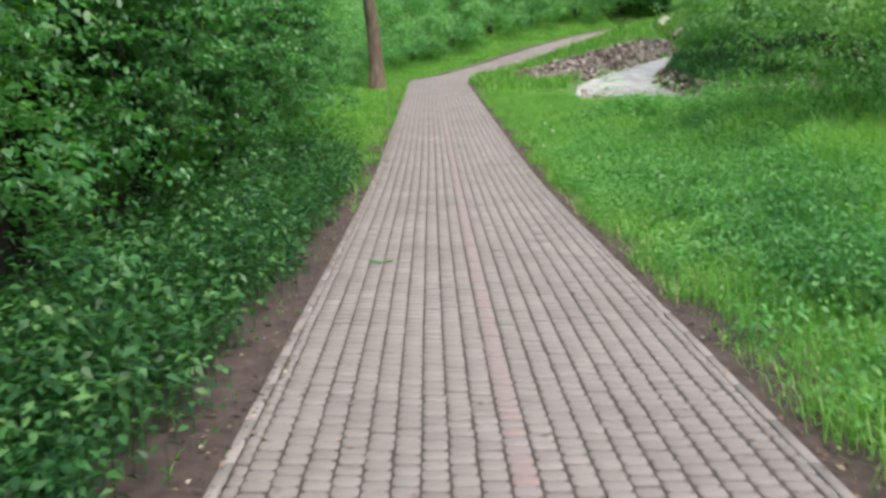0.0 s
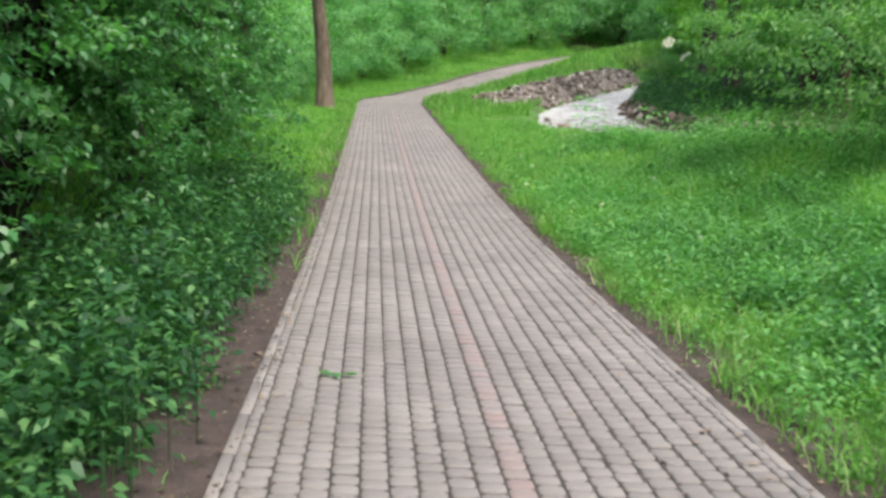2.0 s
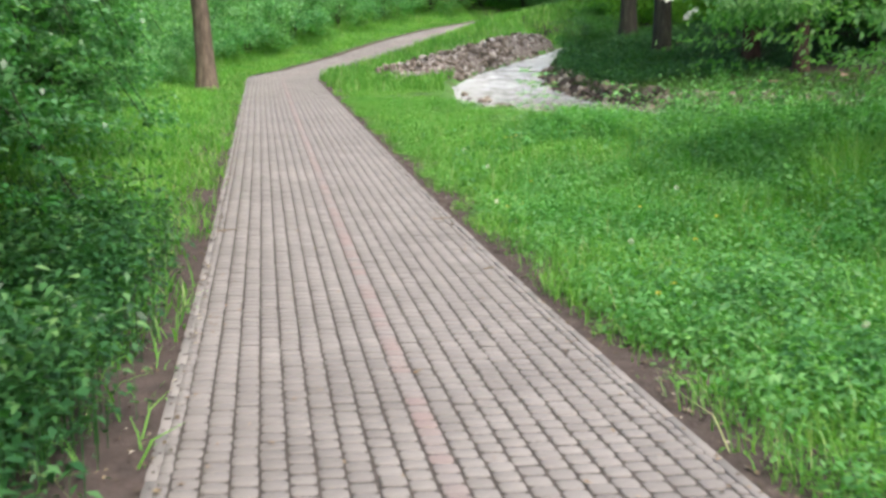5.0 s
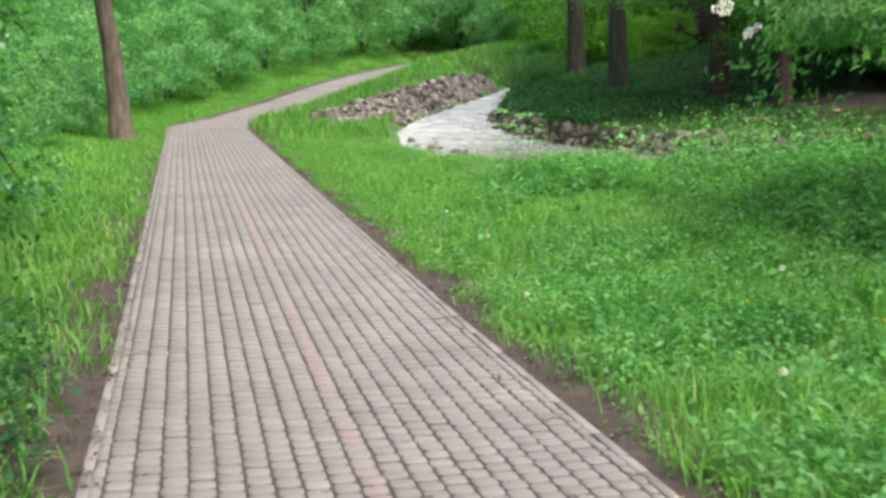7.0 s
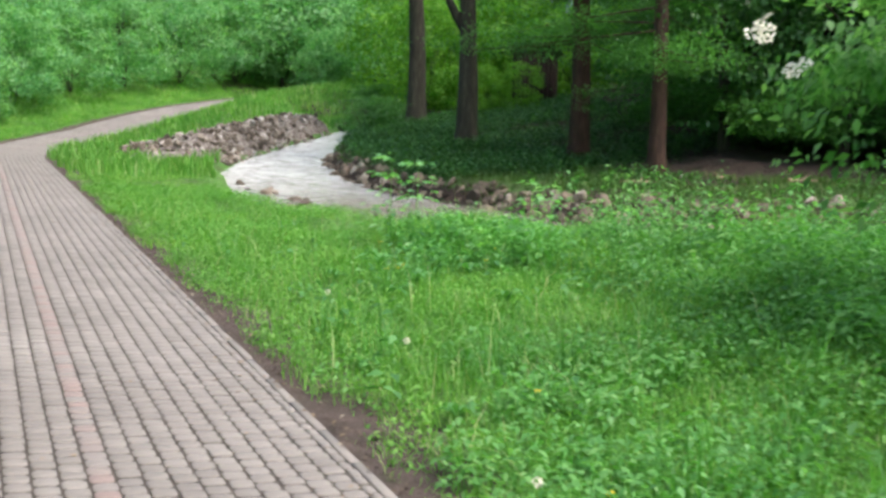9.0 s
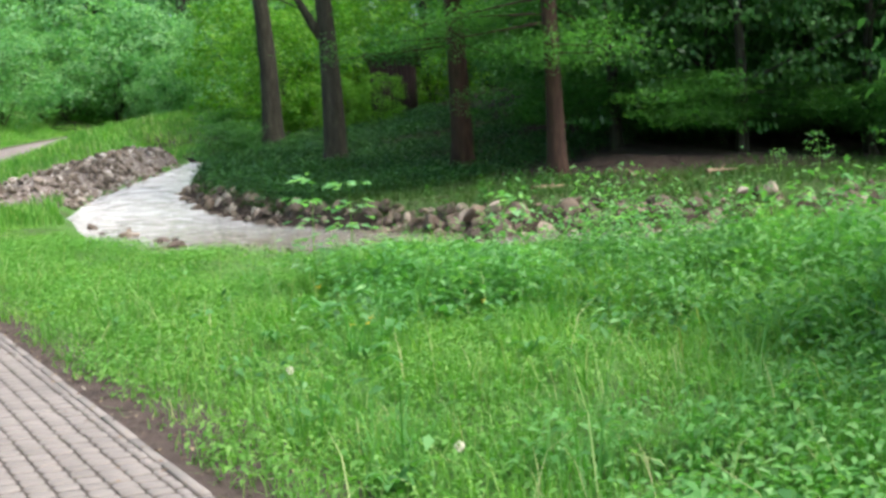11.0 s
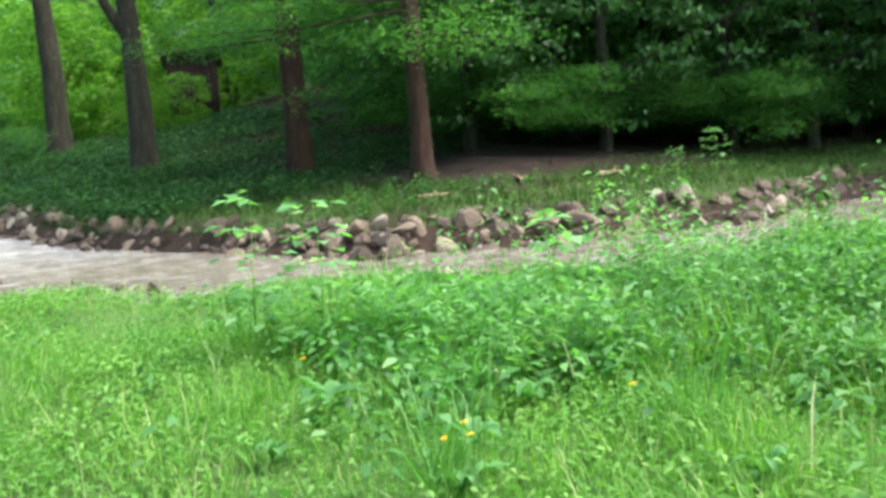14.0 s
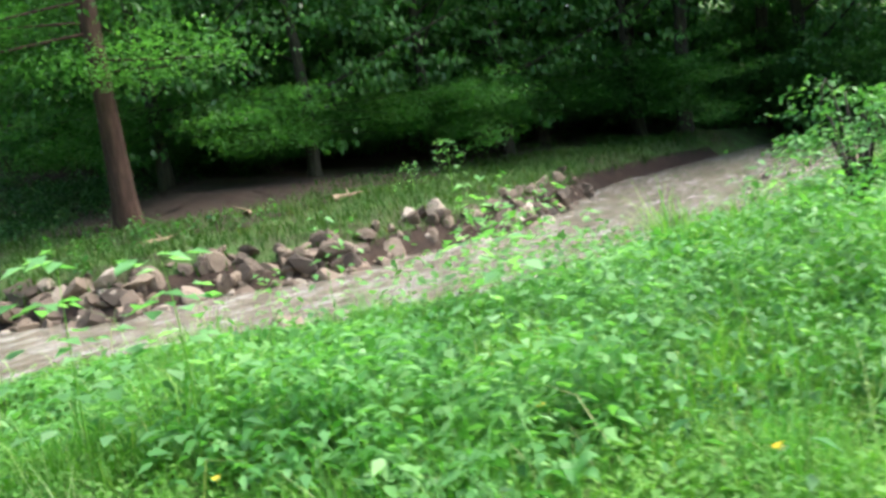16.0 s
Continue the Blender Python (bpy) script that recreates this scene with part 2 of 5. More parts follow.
YELLOW, n, l, b = material("yellow_petal", 0.6)
b.inputs["Base Color"].default_value = (0.85, 0.6, 0.02, 1)
DEADWOOD, n, l, b = material("dead_wood", 0.95)
t1 = noise_tex(n, l, 12, 5, 0.7)
r = ramp(n, [(0.3, (0.12, 0.08, 0.05)), (0.7, (0.33, 0.25, 0.17))])
l.new(t1.outputs[0], r.inputs[0])
l.new(r.outputs[0], b.inputs["Base Color"])


# ---- mesh helpers ----
def mesh_np(name, verts, faces, mat, smooth=False):
    """A mesh from arrays: verts (n, 3), faces (m, 3 or 4)."""
    verts, faces = np.asarray(verts, dtype=np.float32), np.asarray(faces, dtype=np.int32)
    k = faces.shape[1]
    me = bpy.data.meshes.new(name)
    me.vertices.add(len(verts))
    me.vertices.foreach_set("co", verts.ravel())
    me.loops.add(faces.size)
    me.loops.foreach_set("vertex_index", faces.ravel())
    me.polygons.add(len(faces))
    me.polygons.foreach_set("loop_start", np.arange(0, faces.size, k, dtype=np.int32))
    me.update(calc_edges=True)
    if smooth:
        me.polygons.foreach_set("use_smooth", np.ones(len(faces), dtype=bool))
    me.materials.append(mat)
    return me


def part(name, me, parent, label="", kind=""):
    ob = new(name, me)
    ob.parent = parent
    return tagged(ob, label, kind=kind)


def thing(name, label, category, group="", at=(0, 0, 0), turn=0.0, size=1.0):
    ob = new(name)
    ob.empty_display_size = 0.1
    ob.location, ob.rotation_euler, ob.scale = at, (0, 0, turn), (size, size, size)
    return tagged(ob, label, category, group)


def unit(v):
    return v / np.maximum(np.linalg.norm(v, axis=-1, keepdims=True), 1e-9)


def leaves(centres, length, width, flat=0.5, droop=0.0, aim=None, facing=None):
    """One folded leaf of four corners at each centre, facing more or less up (flat 1: lying, 0: any way)."""
    c = np.asarray(centres)
    k = len(c)
    nrm = unit(rng.normal(size=(k, 3)) * (1 - flat) + np.array([0, 0, 1.0]) * flat * 1.2) if facing is None else unit(facing)
    a = unit(np.cross(nrm, rng.normal(size=(k, 3))))
    if aim is not None:
        a = unit(a * 0.8 + unit(aim))
    a[:, 2] -= droop
    a = unit(a)
    side = unit(np.cross(a, nrm))
    s = length * rng.uniform(0.6, 1.25, (k, 1))
    w = s * (width / length)
    base, tip = c - a * s * 0.5, c + a * s * 0.5 - nrm * s * 0.08
    mid = c - a * s * 0.06 + nrm * s * 0.1
    v = np.stack([base, mid + side * w * 0.5, tip, mid - side * w * 0.5], 1).reshape(-1, 3)
    return v, np.arange(4 * k).reshape(k, 4)


def blades(roots, height, width, lean=0.35):
    """Grass blades: a bent strip of two quads with a pointed tip."""
    k = len(roots)
    h = height * rng.uniform(0.5, 1.3, (k, 1)) if np.isscalar(height) else height.reshape(-1, 1) * rng.uniform(0.55, 1.3, (k, 1))
    ang = rng.uniform(0, 2 * np.pi, k)
    d = np.stack([np.cos(ang), np.sin(ang), np.zeros(k)], 1)
    s = np.stack([-np.sin(ang), np.cos(ang), np.zeros(k)], 1) * width * 0.5 * rng.uniform(0.6, 1.4, (k, 1))
    up = np.array([0, 0, 1.0])
    bend = lean * rng.uniform(0.2, 1.6, (k, 1))
    m = roots + up * h * 0.55 + d * h * bend * 0.35
    t = roots + up * h * (1 - 0.25 * bend) + d * h * bend
    v = np.stack([roots - s, roots + s, m + s * 0.8, m - s * 0.8, t + s * 0.12, t - s * 0.12], 1).reshape(-1, 3)
    f = (np.arange(k) * 6)[:, None, None] + np.array([[0, 1, 2, 3], [3, 2, 4, 5]])
    return v, f.reshape(-1, 4)


def tube(points, radii, sides=10, rough=0.12):
    """A tapered stem through the points."""
    p, r = np.asarray(points, float), np.asarray(radii, float)
    d = unit(np.gradient(p, axis=0))
    x = unit(np.cross(d, np.array([0.31, 0.95, 0.05])))
    y = np.cross(d, x)
    a = np.linspace(0, 2 * np.pi, sides, endpoint=False)
    lump = 1 + rough * rng.normal(size=(1, sides)) + 0.5 * rough * rng.normal(size=(len(p), sides))
    ring = p[:, None] + (x[:, None] * np.cos(a)[None, :, None] + y[:, None] * np.sin(a)[None, :, None]) * (r[:, None] * lump)[..., None]
    v = ring.reshape(-1, 3)
    i, j = np.meshgrid(np.arange(len(p) - 1), np.arange(sides), indexing="ij")
    q = (j + 1) % sides
    f = np.stack([i * sides + j, i * sides + q, (i + 1) * sides + q, (i + 1) * sides + j], -1).reshape(-1, 4)
    return v, f


def joined(*pieces):
    vs, fs, o = [], [], 0
    for v, f in pieces:
        vs.append(v)
        fs.append(f + o)
        o += len(v)
    return np.concatenate(vs), np.concatenate(fs)


# ---- lie of the land ----
STREAM = np.array([(21, 60, 0.6, 3.3), (14.3, 51.5, 0.45, 2.6), (10.4, 45.2, 0.65, 1.83), (7.35, 40, 1.05, 1.15), (6.2, 36, 1.4, 0.82), (6.0, 32.7, 1.7, 0.55), (5.7, 28.6, 2.25, 0.47),
                   (6.1, 24.7, 2.0, 0.45), (8.6, 22.0, 2.2, 0.45), (12.6, 21.0, 1.8, 0.47), (18, 21.4, 2.3, 0.52), (30, 19.5, 2.0, 0.55), (60, 15, 2.0, 0.6)])
_t = np.linspace(0, len(STREAM) - 1, 260)
COURSE = np.stack([np.interp(_t, np.arange(len(STREAM)), STREAM[:, k]) for k in range(4)], 1)
for _ in range(3):
    COURSE[1:-1] = (COURSE[:-2] + 2 * COURSE[1:-1] + COURSE[2:]) / 4


def path_x(y):
    return np.where(y < 38, 0.0, 0.022 * (np.maximum(y, 38) - 38) ** 2)


def lane_x(s, y):
    """Sideways place on the path: it narrows from its outer side past the bend."""
    return path_x(y) + 1.05 - (1.05 - s) * (1 - 0.2 * smooth01((np.asarray(y, float) - 39) / 5))


def path_z(y):
    y = np.asarray(y, float)
    low = np.where(y < 8, 0.0, np.where(y < 16, 0.0025 * (y - 8) ** 2, 0.16 + 0.04 * (y - 16)))
    return np.where(y < 38, low, np.interp(y, [38, 44.5, 47.5, 50, 52, 55, 57, 61, 70, 90, 300], [1.04, 1.3, 1.55, 1.85, 2.2, 2.75, 3.1, 3.75, 4.8, 6.5, 9.0]))


def smooth01(x):
    x = np.clip(x, 0, 1)
    return x * x * (3 - 2 * x)


def stream_at(x, y):
    """Signed distance from the stream's middle (far bank positive), half width and water level."""
    x, y = np.atleast_1d(x).astype(float), np.atleast_1d(y).astype(float)
    d2 = (x[..., None] - COURSE[:, 0]) ** 2 + (y[..., None] - COURSE[:, 1]) ** 2
    k = d2.argmin(-1)
    kk = np.clip(k, 1, len(COURSE) - 2)
    tx, ty = COURSE[kk + 1, 0] - COURSE[kk - 1, 0], COURSE[kk + 1, 1] - COURSE[kk - 1, 1]
    cross = tx * (y - COURSE[k, 1]) - ty * (x - COURSE[k, 0])
    return np.sqrt(d2.min(-1)) * np.sign(cross), COURSE[k, 2], COURSE[k, 3]


def land(x, y):
    """Height of the ground."""
    x, y = np.broadcast_arrays(np.atleast_1d(x).astype(float), np.atleast_1d(y).astype(float))
    s = x - path_x(y)
    zp = path_z(np.clip(y, -50, 300))
    near = zp - 0.03 * np.clip(s, -1.05, 1.05) - 0.03 + 0.16 * smooth01((s - 1.4) / 2.0) * smooth01((27 - y) / 8) + 0.03 * np.clip(s - 8, 0, 40) * smooth01((16 - y) / 4)
    near = near + 0.25 * smooth01((-s - 1.6) / 3) + 0.22 * np.clip(-s - 4, 0, 30)
    near = near + 0.95 * smooth01((s - 1.2) / 3.5) * smooth01((y - 47.5) / 6) * smooth01((78 - y) / 8)
    d, w, zw = stream_at(x, y)
    flat = np.interp(x, [11.5, 15], [6.6, 2.8])
    far = zw + 0.45 + 0.09 * np.clip(d - w - 0.6, 0, flat) + 0.12 * np.clip(d - w - flat, 0, 5) + 0.26 * np.clip(d - w - flat - 5, 0, 40)
    near = np.maximum(near, zw + 0.14 - 0.35 * np.clip(-d - w - 0.9, 0, 9))
    ground = np.where(d > 0, far, near)
    bank = smooth01((np.abs(d) - w + 0.4) / np.where(d > 0, 1.1, 0.7))
    bed = zw - 0.28
    out = bed + (ground - bed) * bank
    bumps = 0.05 * np.sin(x * 1.7 + 1.3 * np.sin(y * 0.9)) * np.sin(y * 1.3 + np.sin(x * 0.7)) * smooth01((np.abs(s) - 1.5) / 1.5)
    return out + bumps


def axis(lo, hi, step, reach, sign=0):
    mid = np.arange(lo, hi, step)
    grow = step * 1.22 ** np.arange(1, 40)
    grow = np.cumsum(grow)
    grow = grow[grow < reach]
    return np.concatenate([lo - grow[::-1], mid, mid[-1] + grow])


gx, gy = axis(-7, 22, 0.22, 600), axis(-4, 58, 0.24, 600)
X, Y = np.meshgrid(gx, gy)
Z = np.concatenate([land(a, b) for a, b in zip(X, Y)]).reshape(X.shape)
# the sheet lies under the paved strip
Z = np.where(Y < 64, Z - 0.07 * smooth01((1.75 - np.abs(X - path_x(Y))) / 0.35), Z)
nx, ny = len(gx), len(gy)
i, j = np.meshgrid(np.arange(ny - 1), np.arange(nx - 1), indexing="ij")
F = np.stack([i * nx + j, i * nx + j + 1, (i + 1) * nx + j + 1, (i + 1) * nx + j], -1).reshape(-1, 4)
ground = tagged(new("ground", mesh_np("ground", np.stack([X, Y, Z], -1).reshape(-1, 3), F, TURF, True)), "grassy ground rising beside a paved park path", "ground", kind="structure")
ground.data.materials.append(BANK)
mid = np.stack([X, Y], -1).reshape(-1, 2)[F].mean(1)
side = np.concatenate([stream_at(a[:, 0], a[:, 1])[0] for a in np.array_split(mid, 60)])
ground.data.materials.append(SHADED_LITTER)
# Dark ground under the left shrubs stands for the shade in their hollow.
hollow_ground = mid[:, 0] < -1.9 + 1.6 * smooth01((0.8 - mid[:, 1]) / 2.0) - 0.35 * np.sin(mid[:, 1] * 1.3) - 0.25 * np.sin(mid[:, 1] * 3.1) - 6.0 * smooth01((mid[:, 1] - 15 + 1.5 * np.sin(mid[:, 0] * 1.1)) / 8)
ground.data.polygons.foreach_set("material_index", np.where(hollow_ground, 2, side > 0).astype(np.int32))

# the water of the stream
k = len(COURSE)
tx = np.gradient(COURSE[:, :2], axis=0)
tx = unit(tx)
nrm2 = np.stack([-tx[:, 1], tx[:, 0]], 1)
cols = np.linspace(-1, 1, 9)
V = np.stack([np.column_stack([COURSE[:, :2] + nrm2 * ((COURSE[:, 2:3] + 0.22) * c), COURSE[:, 3]]) for c in cols], 1)
V[..., 2] += 0.015 * np.sin(V[..., 0] * 3.1 + V[..., 1] * 1.7) * np.sin(V[..., 1] * 2.3)
i, j = np.meshgrid(np.arange(k - 1), np.arange(len(cols) - 1), indexing="ij")
m = len(cols)
F = np.stack([i * m + j, i * m + j + 1, (i + 1) * m + j + 1, (i + 1) * m + j], -1).reshape(-1, 4)
tagged(new("water", mesh_np("water", V.reshape(-1, 3), F, WATER, True)), "shallow murky stream, foam and reflected sky painted white upstream", "stream", kind="structure")

# ---- paved path ----
HALF = 1.05
COLS, PW, PL = 21, 0.1026, 0.101


def strip(name, s0, s1, y0, y1, dz, mat, step=0.4, wob=0.0):
    y = np.arange(y0, y1, step)
    a, c = s0 + wob * rng.normal(size=len(y)), s1 + wob * rng.normal(size=len(y))
    cols3 = []
    for s in (a, (a + c) / 2, c):
        cols3.append(np.column_stack([lane_x(s, y), y, path_z(y) - 0.03 * np.clip(s, -HALF, HALF) + dz]))
    v = np.stack(cols3, 1).reshape(-1, 3)
    i, j = np.meshgrid(np.arange(len(y) - 1), np.arange(2), indexing="ij")
    f = np.stack([i * 3 + j, i * 3 + j + 1, (i + 1) * 3 + j + 1, (i + 1) * 3 + j], -1).reshape(-1, 4)
    return mesh_np(name, v, f, mat, True)


path = tagged(new("path", strip("path", -1.085, 1.06, -5.2, 62, -0.0065, JOINT)), "long paved footpath of pinkish grey concrete blocks", "path", kind="structure")


def verge_strip(side):
    """Trodden soil beside the kerb, sinking under the grass."""
    y = np.arange(-4, 62, 0.12)
    cols4 = []
    for s0, dz, wob in ((HALF, -0.004, 0), (1.22, -0.006, 0.01), (1.45, -0.012, 0.03), (1.75, -0.075, 0.05), (1.95, -0.16, 0)):
        s = side * (s0 + wob * rng.normal(size=len(y)))
        zz = path_z(y) - 0.03 * np.clip(s, -HALF, HALF) + dz + 0.006 * rng.normal(size=len(y)) * (wob > 0)
        cols4.append(np.column_stack([lane_x(s, y), y, zz]))
    v = np.stack(cols4, 1).reshape(-1, 3)
    i, j = np.meshgrid(np.arange(len(y) - 1), np.arange(4), indexing="ij")
    f = np.stack([i * 5 + j, i * 5 + j + 1, (i + 1) * 5 + j + 1, (i + 1) * 5 + j], -1).reshape(-1, 4)
    return mesh_np("soil_verge", v, f, SOIL, True)


for side in (-1, 1):
    tagged(new("soil_verge", verge_strip(side)), "bare brown trodden soil along the path edge", "soil", kind="structure")


def paver_block():
    """A concrete block with chamfered, slightly waisted top: verts, quads."""
    a, c, e = PW / 2 - 0.0048, PL / 2 - 0.0072, 0.004
    o = []
    for hx, hy, z in ((a, c, -0.03), (a, c, -0.004), (a - e, c - e, 0.0)):
        o += [(-hx, -hy + 0.012, z), (-hx + 0.016, -hy, z), (hx - 0.016, -hy, z), (hx, -hy + 0.012, z), (hx, hy - 0.012, z), (hx - 0.016, hy, z), (-hx + 0.016, hy, z), (-hx, hy - 0.012, z)]
    f = []
    for ring in range(2):
        for q in range(8):
            f.append((ring * 8 + q, ring * 8 + (q + 1) % 8, ring * 8 + 8 + (q + 1) % 8, ring * 8 + 8 + q))
    f += [(16, 17, 18, 19), (16, 19, 20, 23), (20, 21, 22, 23)]
    return np.array(o), np.array(f)


PV, PF = paver_block()
block = mesh_np("paver", PV, PF, PAVER)
block_red = mesh_np("paver", PV, PF, PAVER_RED)
rows = int(65.57 / PL)
cx, cy = np.meshgrid(np.arange(COLS), np.arange(rows))
lane = np.concatenate([[-1.026], -1.001 + PW * (np.arange(19) + 0.5), [0.973]])
half = np.isin(cx.ravel(), (0, COLS - 1))
px = lane[cx.ravel()] + 0.0018 * rng.normal(size=cx.size) + 0.006 * np.sin(cy.ravel() * 0.031 + cx.ravel() * 0.2)
py = -5.07 + (cy.ravel() + 0.5 * (cx.ravel() % 2)) * PL + np.repeat(rng.normal(size=rows)[:, None] * 0.0015, COLS, 1).ravel()
red = cx.ravel() == 10
k = len(px)
tilt = rng.normal(size=(k, 2)) * 0.012
lift = rng.normal(size=k) * 0.0015
near_block = (py > 2.4) & (py < 3.75)
for sel, mat in ((~near_block & ~red, PAVER), (~near_block & red, PAVER_RED)):
    q = np.where(sel)[0]
    v = PV[None] + np.zeros((len(q), 1, 1))
    wide = PV[None, :, 0] * np.where(half[q], 0.48, 1.0)[:, None]
    v[..., 2] += PV[None, :, 0] * tilt[q, :1] + PV[None, :, 1] * tilt[q, 1:] + lift[q, None]
    yy = py[q, None] + PV[None, :, 1] * (1 + 0.0)
    slope = (path_x(py[q] + 0.1) - path_x(py[q] - 0.1)) / 0.2
    xx = lane_x(px[q, None] + wide, py[q][:, None]) + slope[:, None] * PV[None, :, 1]
    v[..., 2] += path_z(yy) - 0.03 * (px[q, None] + wide)
    v[..., 0], v[..., 1] = xx, yy
    f = PF[None] + (np.arange(len(q)) * len(PV))[:, None, None]
    part("paver_field", mesh_np("paver_field", v.reshape(-1, 3), f.reshape(-1, 4), mat), path, kind="stuff")


# ---- plants ----
def crown(centre, radii, clusters, per, spread, length, width, flat=0.45, hollow=0.35, floor_z=None):
    """Centres of leaves in sprays about a ragged ellipsoid."""
    c, r = np.asarray(centre, float), np.asarray(radii, float)
    boughs = unit(rng.normal(size=(max(8, clusters // 14), 3)))
    d = unit(boughs[rng.integers(len(boughs), size=clusters)] + 0.17 * rng.normal(size=(clusters, 3)))
    loose = rng.uniform(size=clusters) < 0.35
    d[loose] = unit(rng.normal(size=(clusters, 3)))[loose]
    q = hollow + (1 - hollow) * rng.uniform(0, 1, (clusters, 1)) ** 0.6
    wav = 1 + 0.22 * np.sin(d[:, :1] * 4.3 + 1) * np.cos(d[:, 1:2] * 5.1) + 0.12 * rng.normal(size=(clusters, 1))
    at = c + d * r * q * wav
    out = unit(d + np.array([0, 0, -0.15]))
    pts = at[:, None] + rng.normal(size=(clusters, per, 3)) * spread * np.array([1, 1, 0.3])
    aim = np.repeat(out, per, 0)
    pts = pts.reshape(-1, 3)
    if floor_z is not None:
        keep = pts[:, 2] > floor_z
        pts, aim = pts[keep], aim[keep]
    return leaves(pts, length, width, flat, 0.15, aim)


def clumps(centre, radii, lumps, per, size, length, width):
    """A leafy crown of many rounded clumps, each covered with leaves that face outwards."""
    c, r = np.asarray(centre, float), np.asarray(radii, float)
    d = unit(rng.normal(size=(lumps, 3)) + np.array([0, 0, 0.25]))
    at = c + d * r * (0.55 + 0.45 * rng.uniform(0, 1, (lumps, 1)) ** 0.5)
    lr = size * rng.uniform(0.5, 1.4, (lumps, 1, 1))
    u = unit(rng.normal(size=(lumps, per, 3)) + 0.7 * d[:, None] + np.array([0, 0, 0.45]))
    pts = at[:, None] + u * lr * rng.uniform(0.6, 1.08, (lumps, per, 1)) * np.array([1.15, 1.15, 0.8])
    face = u + 0.45 * rng.normal(size=u.shape) + np.array([0, 0, 0.3])
    return leaves(pts.reshape(-1, 3), length, width, droop=0.15, facing=face.reshape(-1, 3))


def boughs(height, reach, count, twigs, per, length, low=0.15, sun_side=0.0):
    """Arching boughs that carry flat sprays of leaves on side twigs: wood and leaves."""
    wood, spots, aims = [], [], []
    for q in range(count):
        a = rng.uniform(0, 2 * np.pi) if q % 3 == 0 else rng.normal() * 1.1 + sun_side
        out = np.array([np.cos(a) * reach[0], np.sin(a) * reach[1], 0.0]) * rng.uniform(0.55, 1.1)
        z0, z1 = height * rng.uniform(low, 0.75), height * rng.uniform(low + 0.1, 1.05)
        u = np.linspace(0, 1, 8)[:, None]
        line = np.array([0, 0, 0.3 * z0]) + out * u + np.array([0, 0, 1.0]) * (z1 * np.sin(u * 2.0) / 0.92 - 0.18 * u**3 * height)
        if q % 2 == 0:
            wood.append(tube(line, 0.016 * np.linspace(1, 0.25, 8), 5))
        run = unit(out)
        side = np.array([-run[1], run[0], 0.0])
        for k in range(twigs):
            f = rng.uniform(0.4, 1.02)
            root = np.array([np.interp(f, u.ravel(), line[:, m]) for m in range(3)])
            way = unit(side * (1 if k % 2 else -1) * rng.uniform(0.3, 1.2) + run * rng.uniform(0.4, 1.0) + np.array([0, 0, rng.normal() * 0.16 - 0.05]))
            g = rng.uniform(0.1, 1, (per, 1)) * rng.uniform(0.22, 0.46)
            spots.append(root + way * g + rng.normal(size=(per, 3)) * np.array([0.045, 0.045, 0.022]))
            aims.append(np.repeat(way[None], per, 0) + rng.normal(size=(per, 3)) * 0.5)
    return joined(*wood), leaves(np.concatenate(spots), length, length * 0.58, 0.78, 0.22, np.concatenate(aims))


def limb(base, top, r0, sides=6):
    b, t = np.asarray(base, float), np.asarray(top, float)
    m = (b + t) / 2 + rng.normal(size=3) * 0.07 * np.linalg.norm(t - b) * np.array([1, 1, 0.3])
    q = np.linspace(0, 1, 7)[:, None]
    p = (1 - q) ** 2 * b + 2 * q * (1 - q) * m + q**2 * t
    return tube(p, r0 * np.linspace(1, 0.15, 7), sides)


def stems(ob, base, tops, r0, name="stem", bark=None):
    for t in tops:
        part(name, mesh_np(name, *limb(base, t, r0), bark or BARK, True), ob)


def shrub(label, at, radii, clusters, per, length, mat, group="shrubs", lift=0.1, width=0.62, skirt=0.4, clear=0.05):
    """A leafy shrub: several stems and a dense crown down to the ground."""
    ob = thing("shrub", label, "shrub", group, at)
    h = radii[2]
    stems(ob, (0, 0, -0.1), [(rng.normal() * radii[0] * 0.45, rng.normal() * radii[1] * 0.45, h * rng.uniform(1.0, 1.6)) for _ in range(6)], 0.028)
    v, f = crown((0, 0, h + lift), radii, clusters, per, 0.25, length, length * width, flat=0.62, floor_z=clear)
    v, f = joined((v, f), crown((0, 0, 0.42 * h), (radii[0] * 1.02, radii[1] * 1.02, 0.45 * h), int(clusters * skirt) + 1, per, 0.25, length, length * width, flat=0.62, floor_z=0.0))
    part("crown", mesh_np("crown", v, f, mat), ob)
    return ob


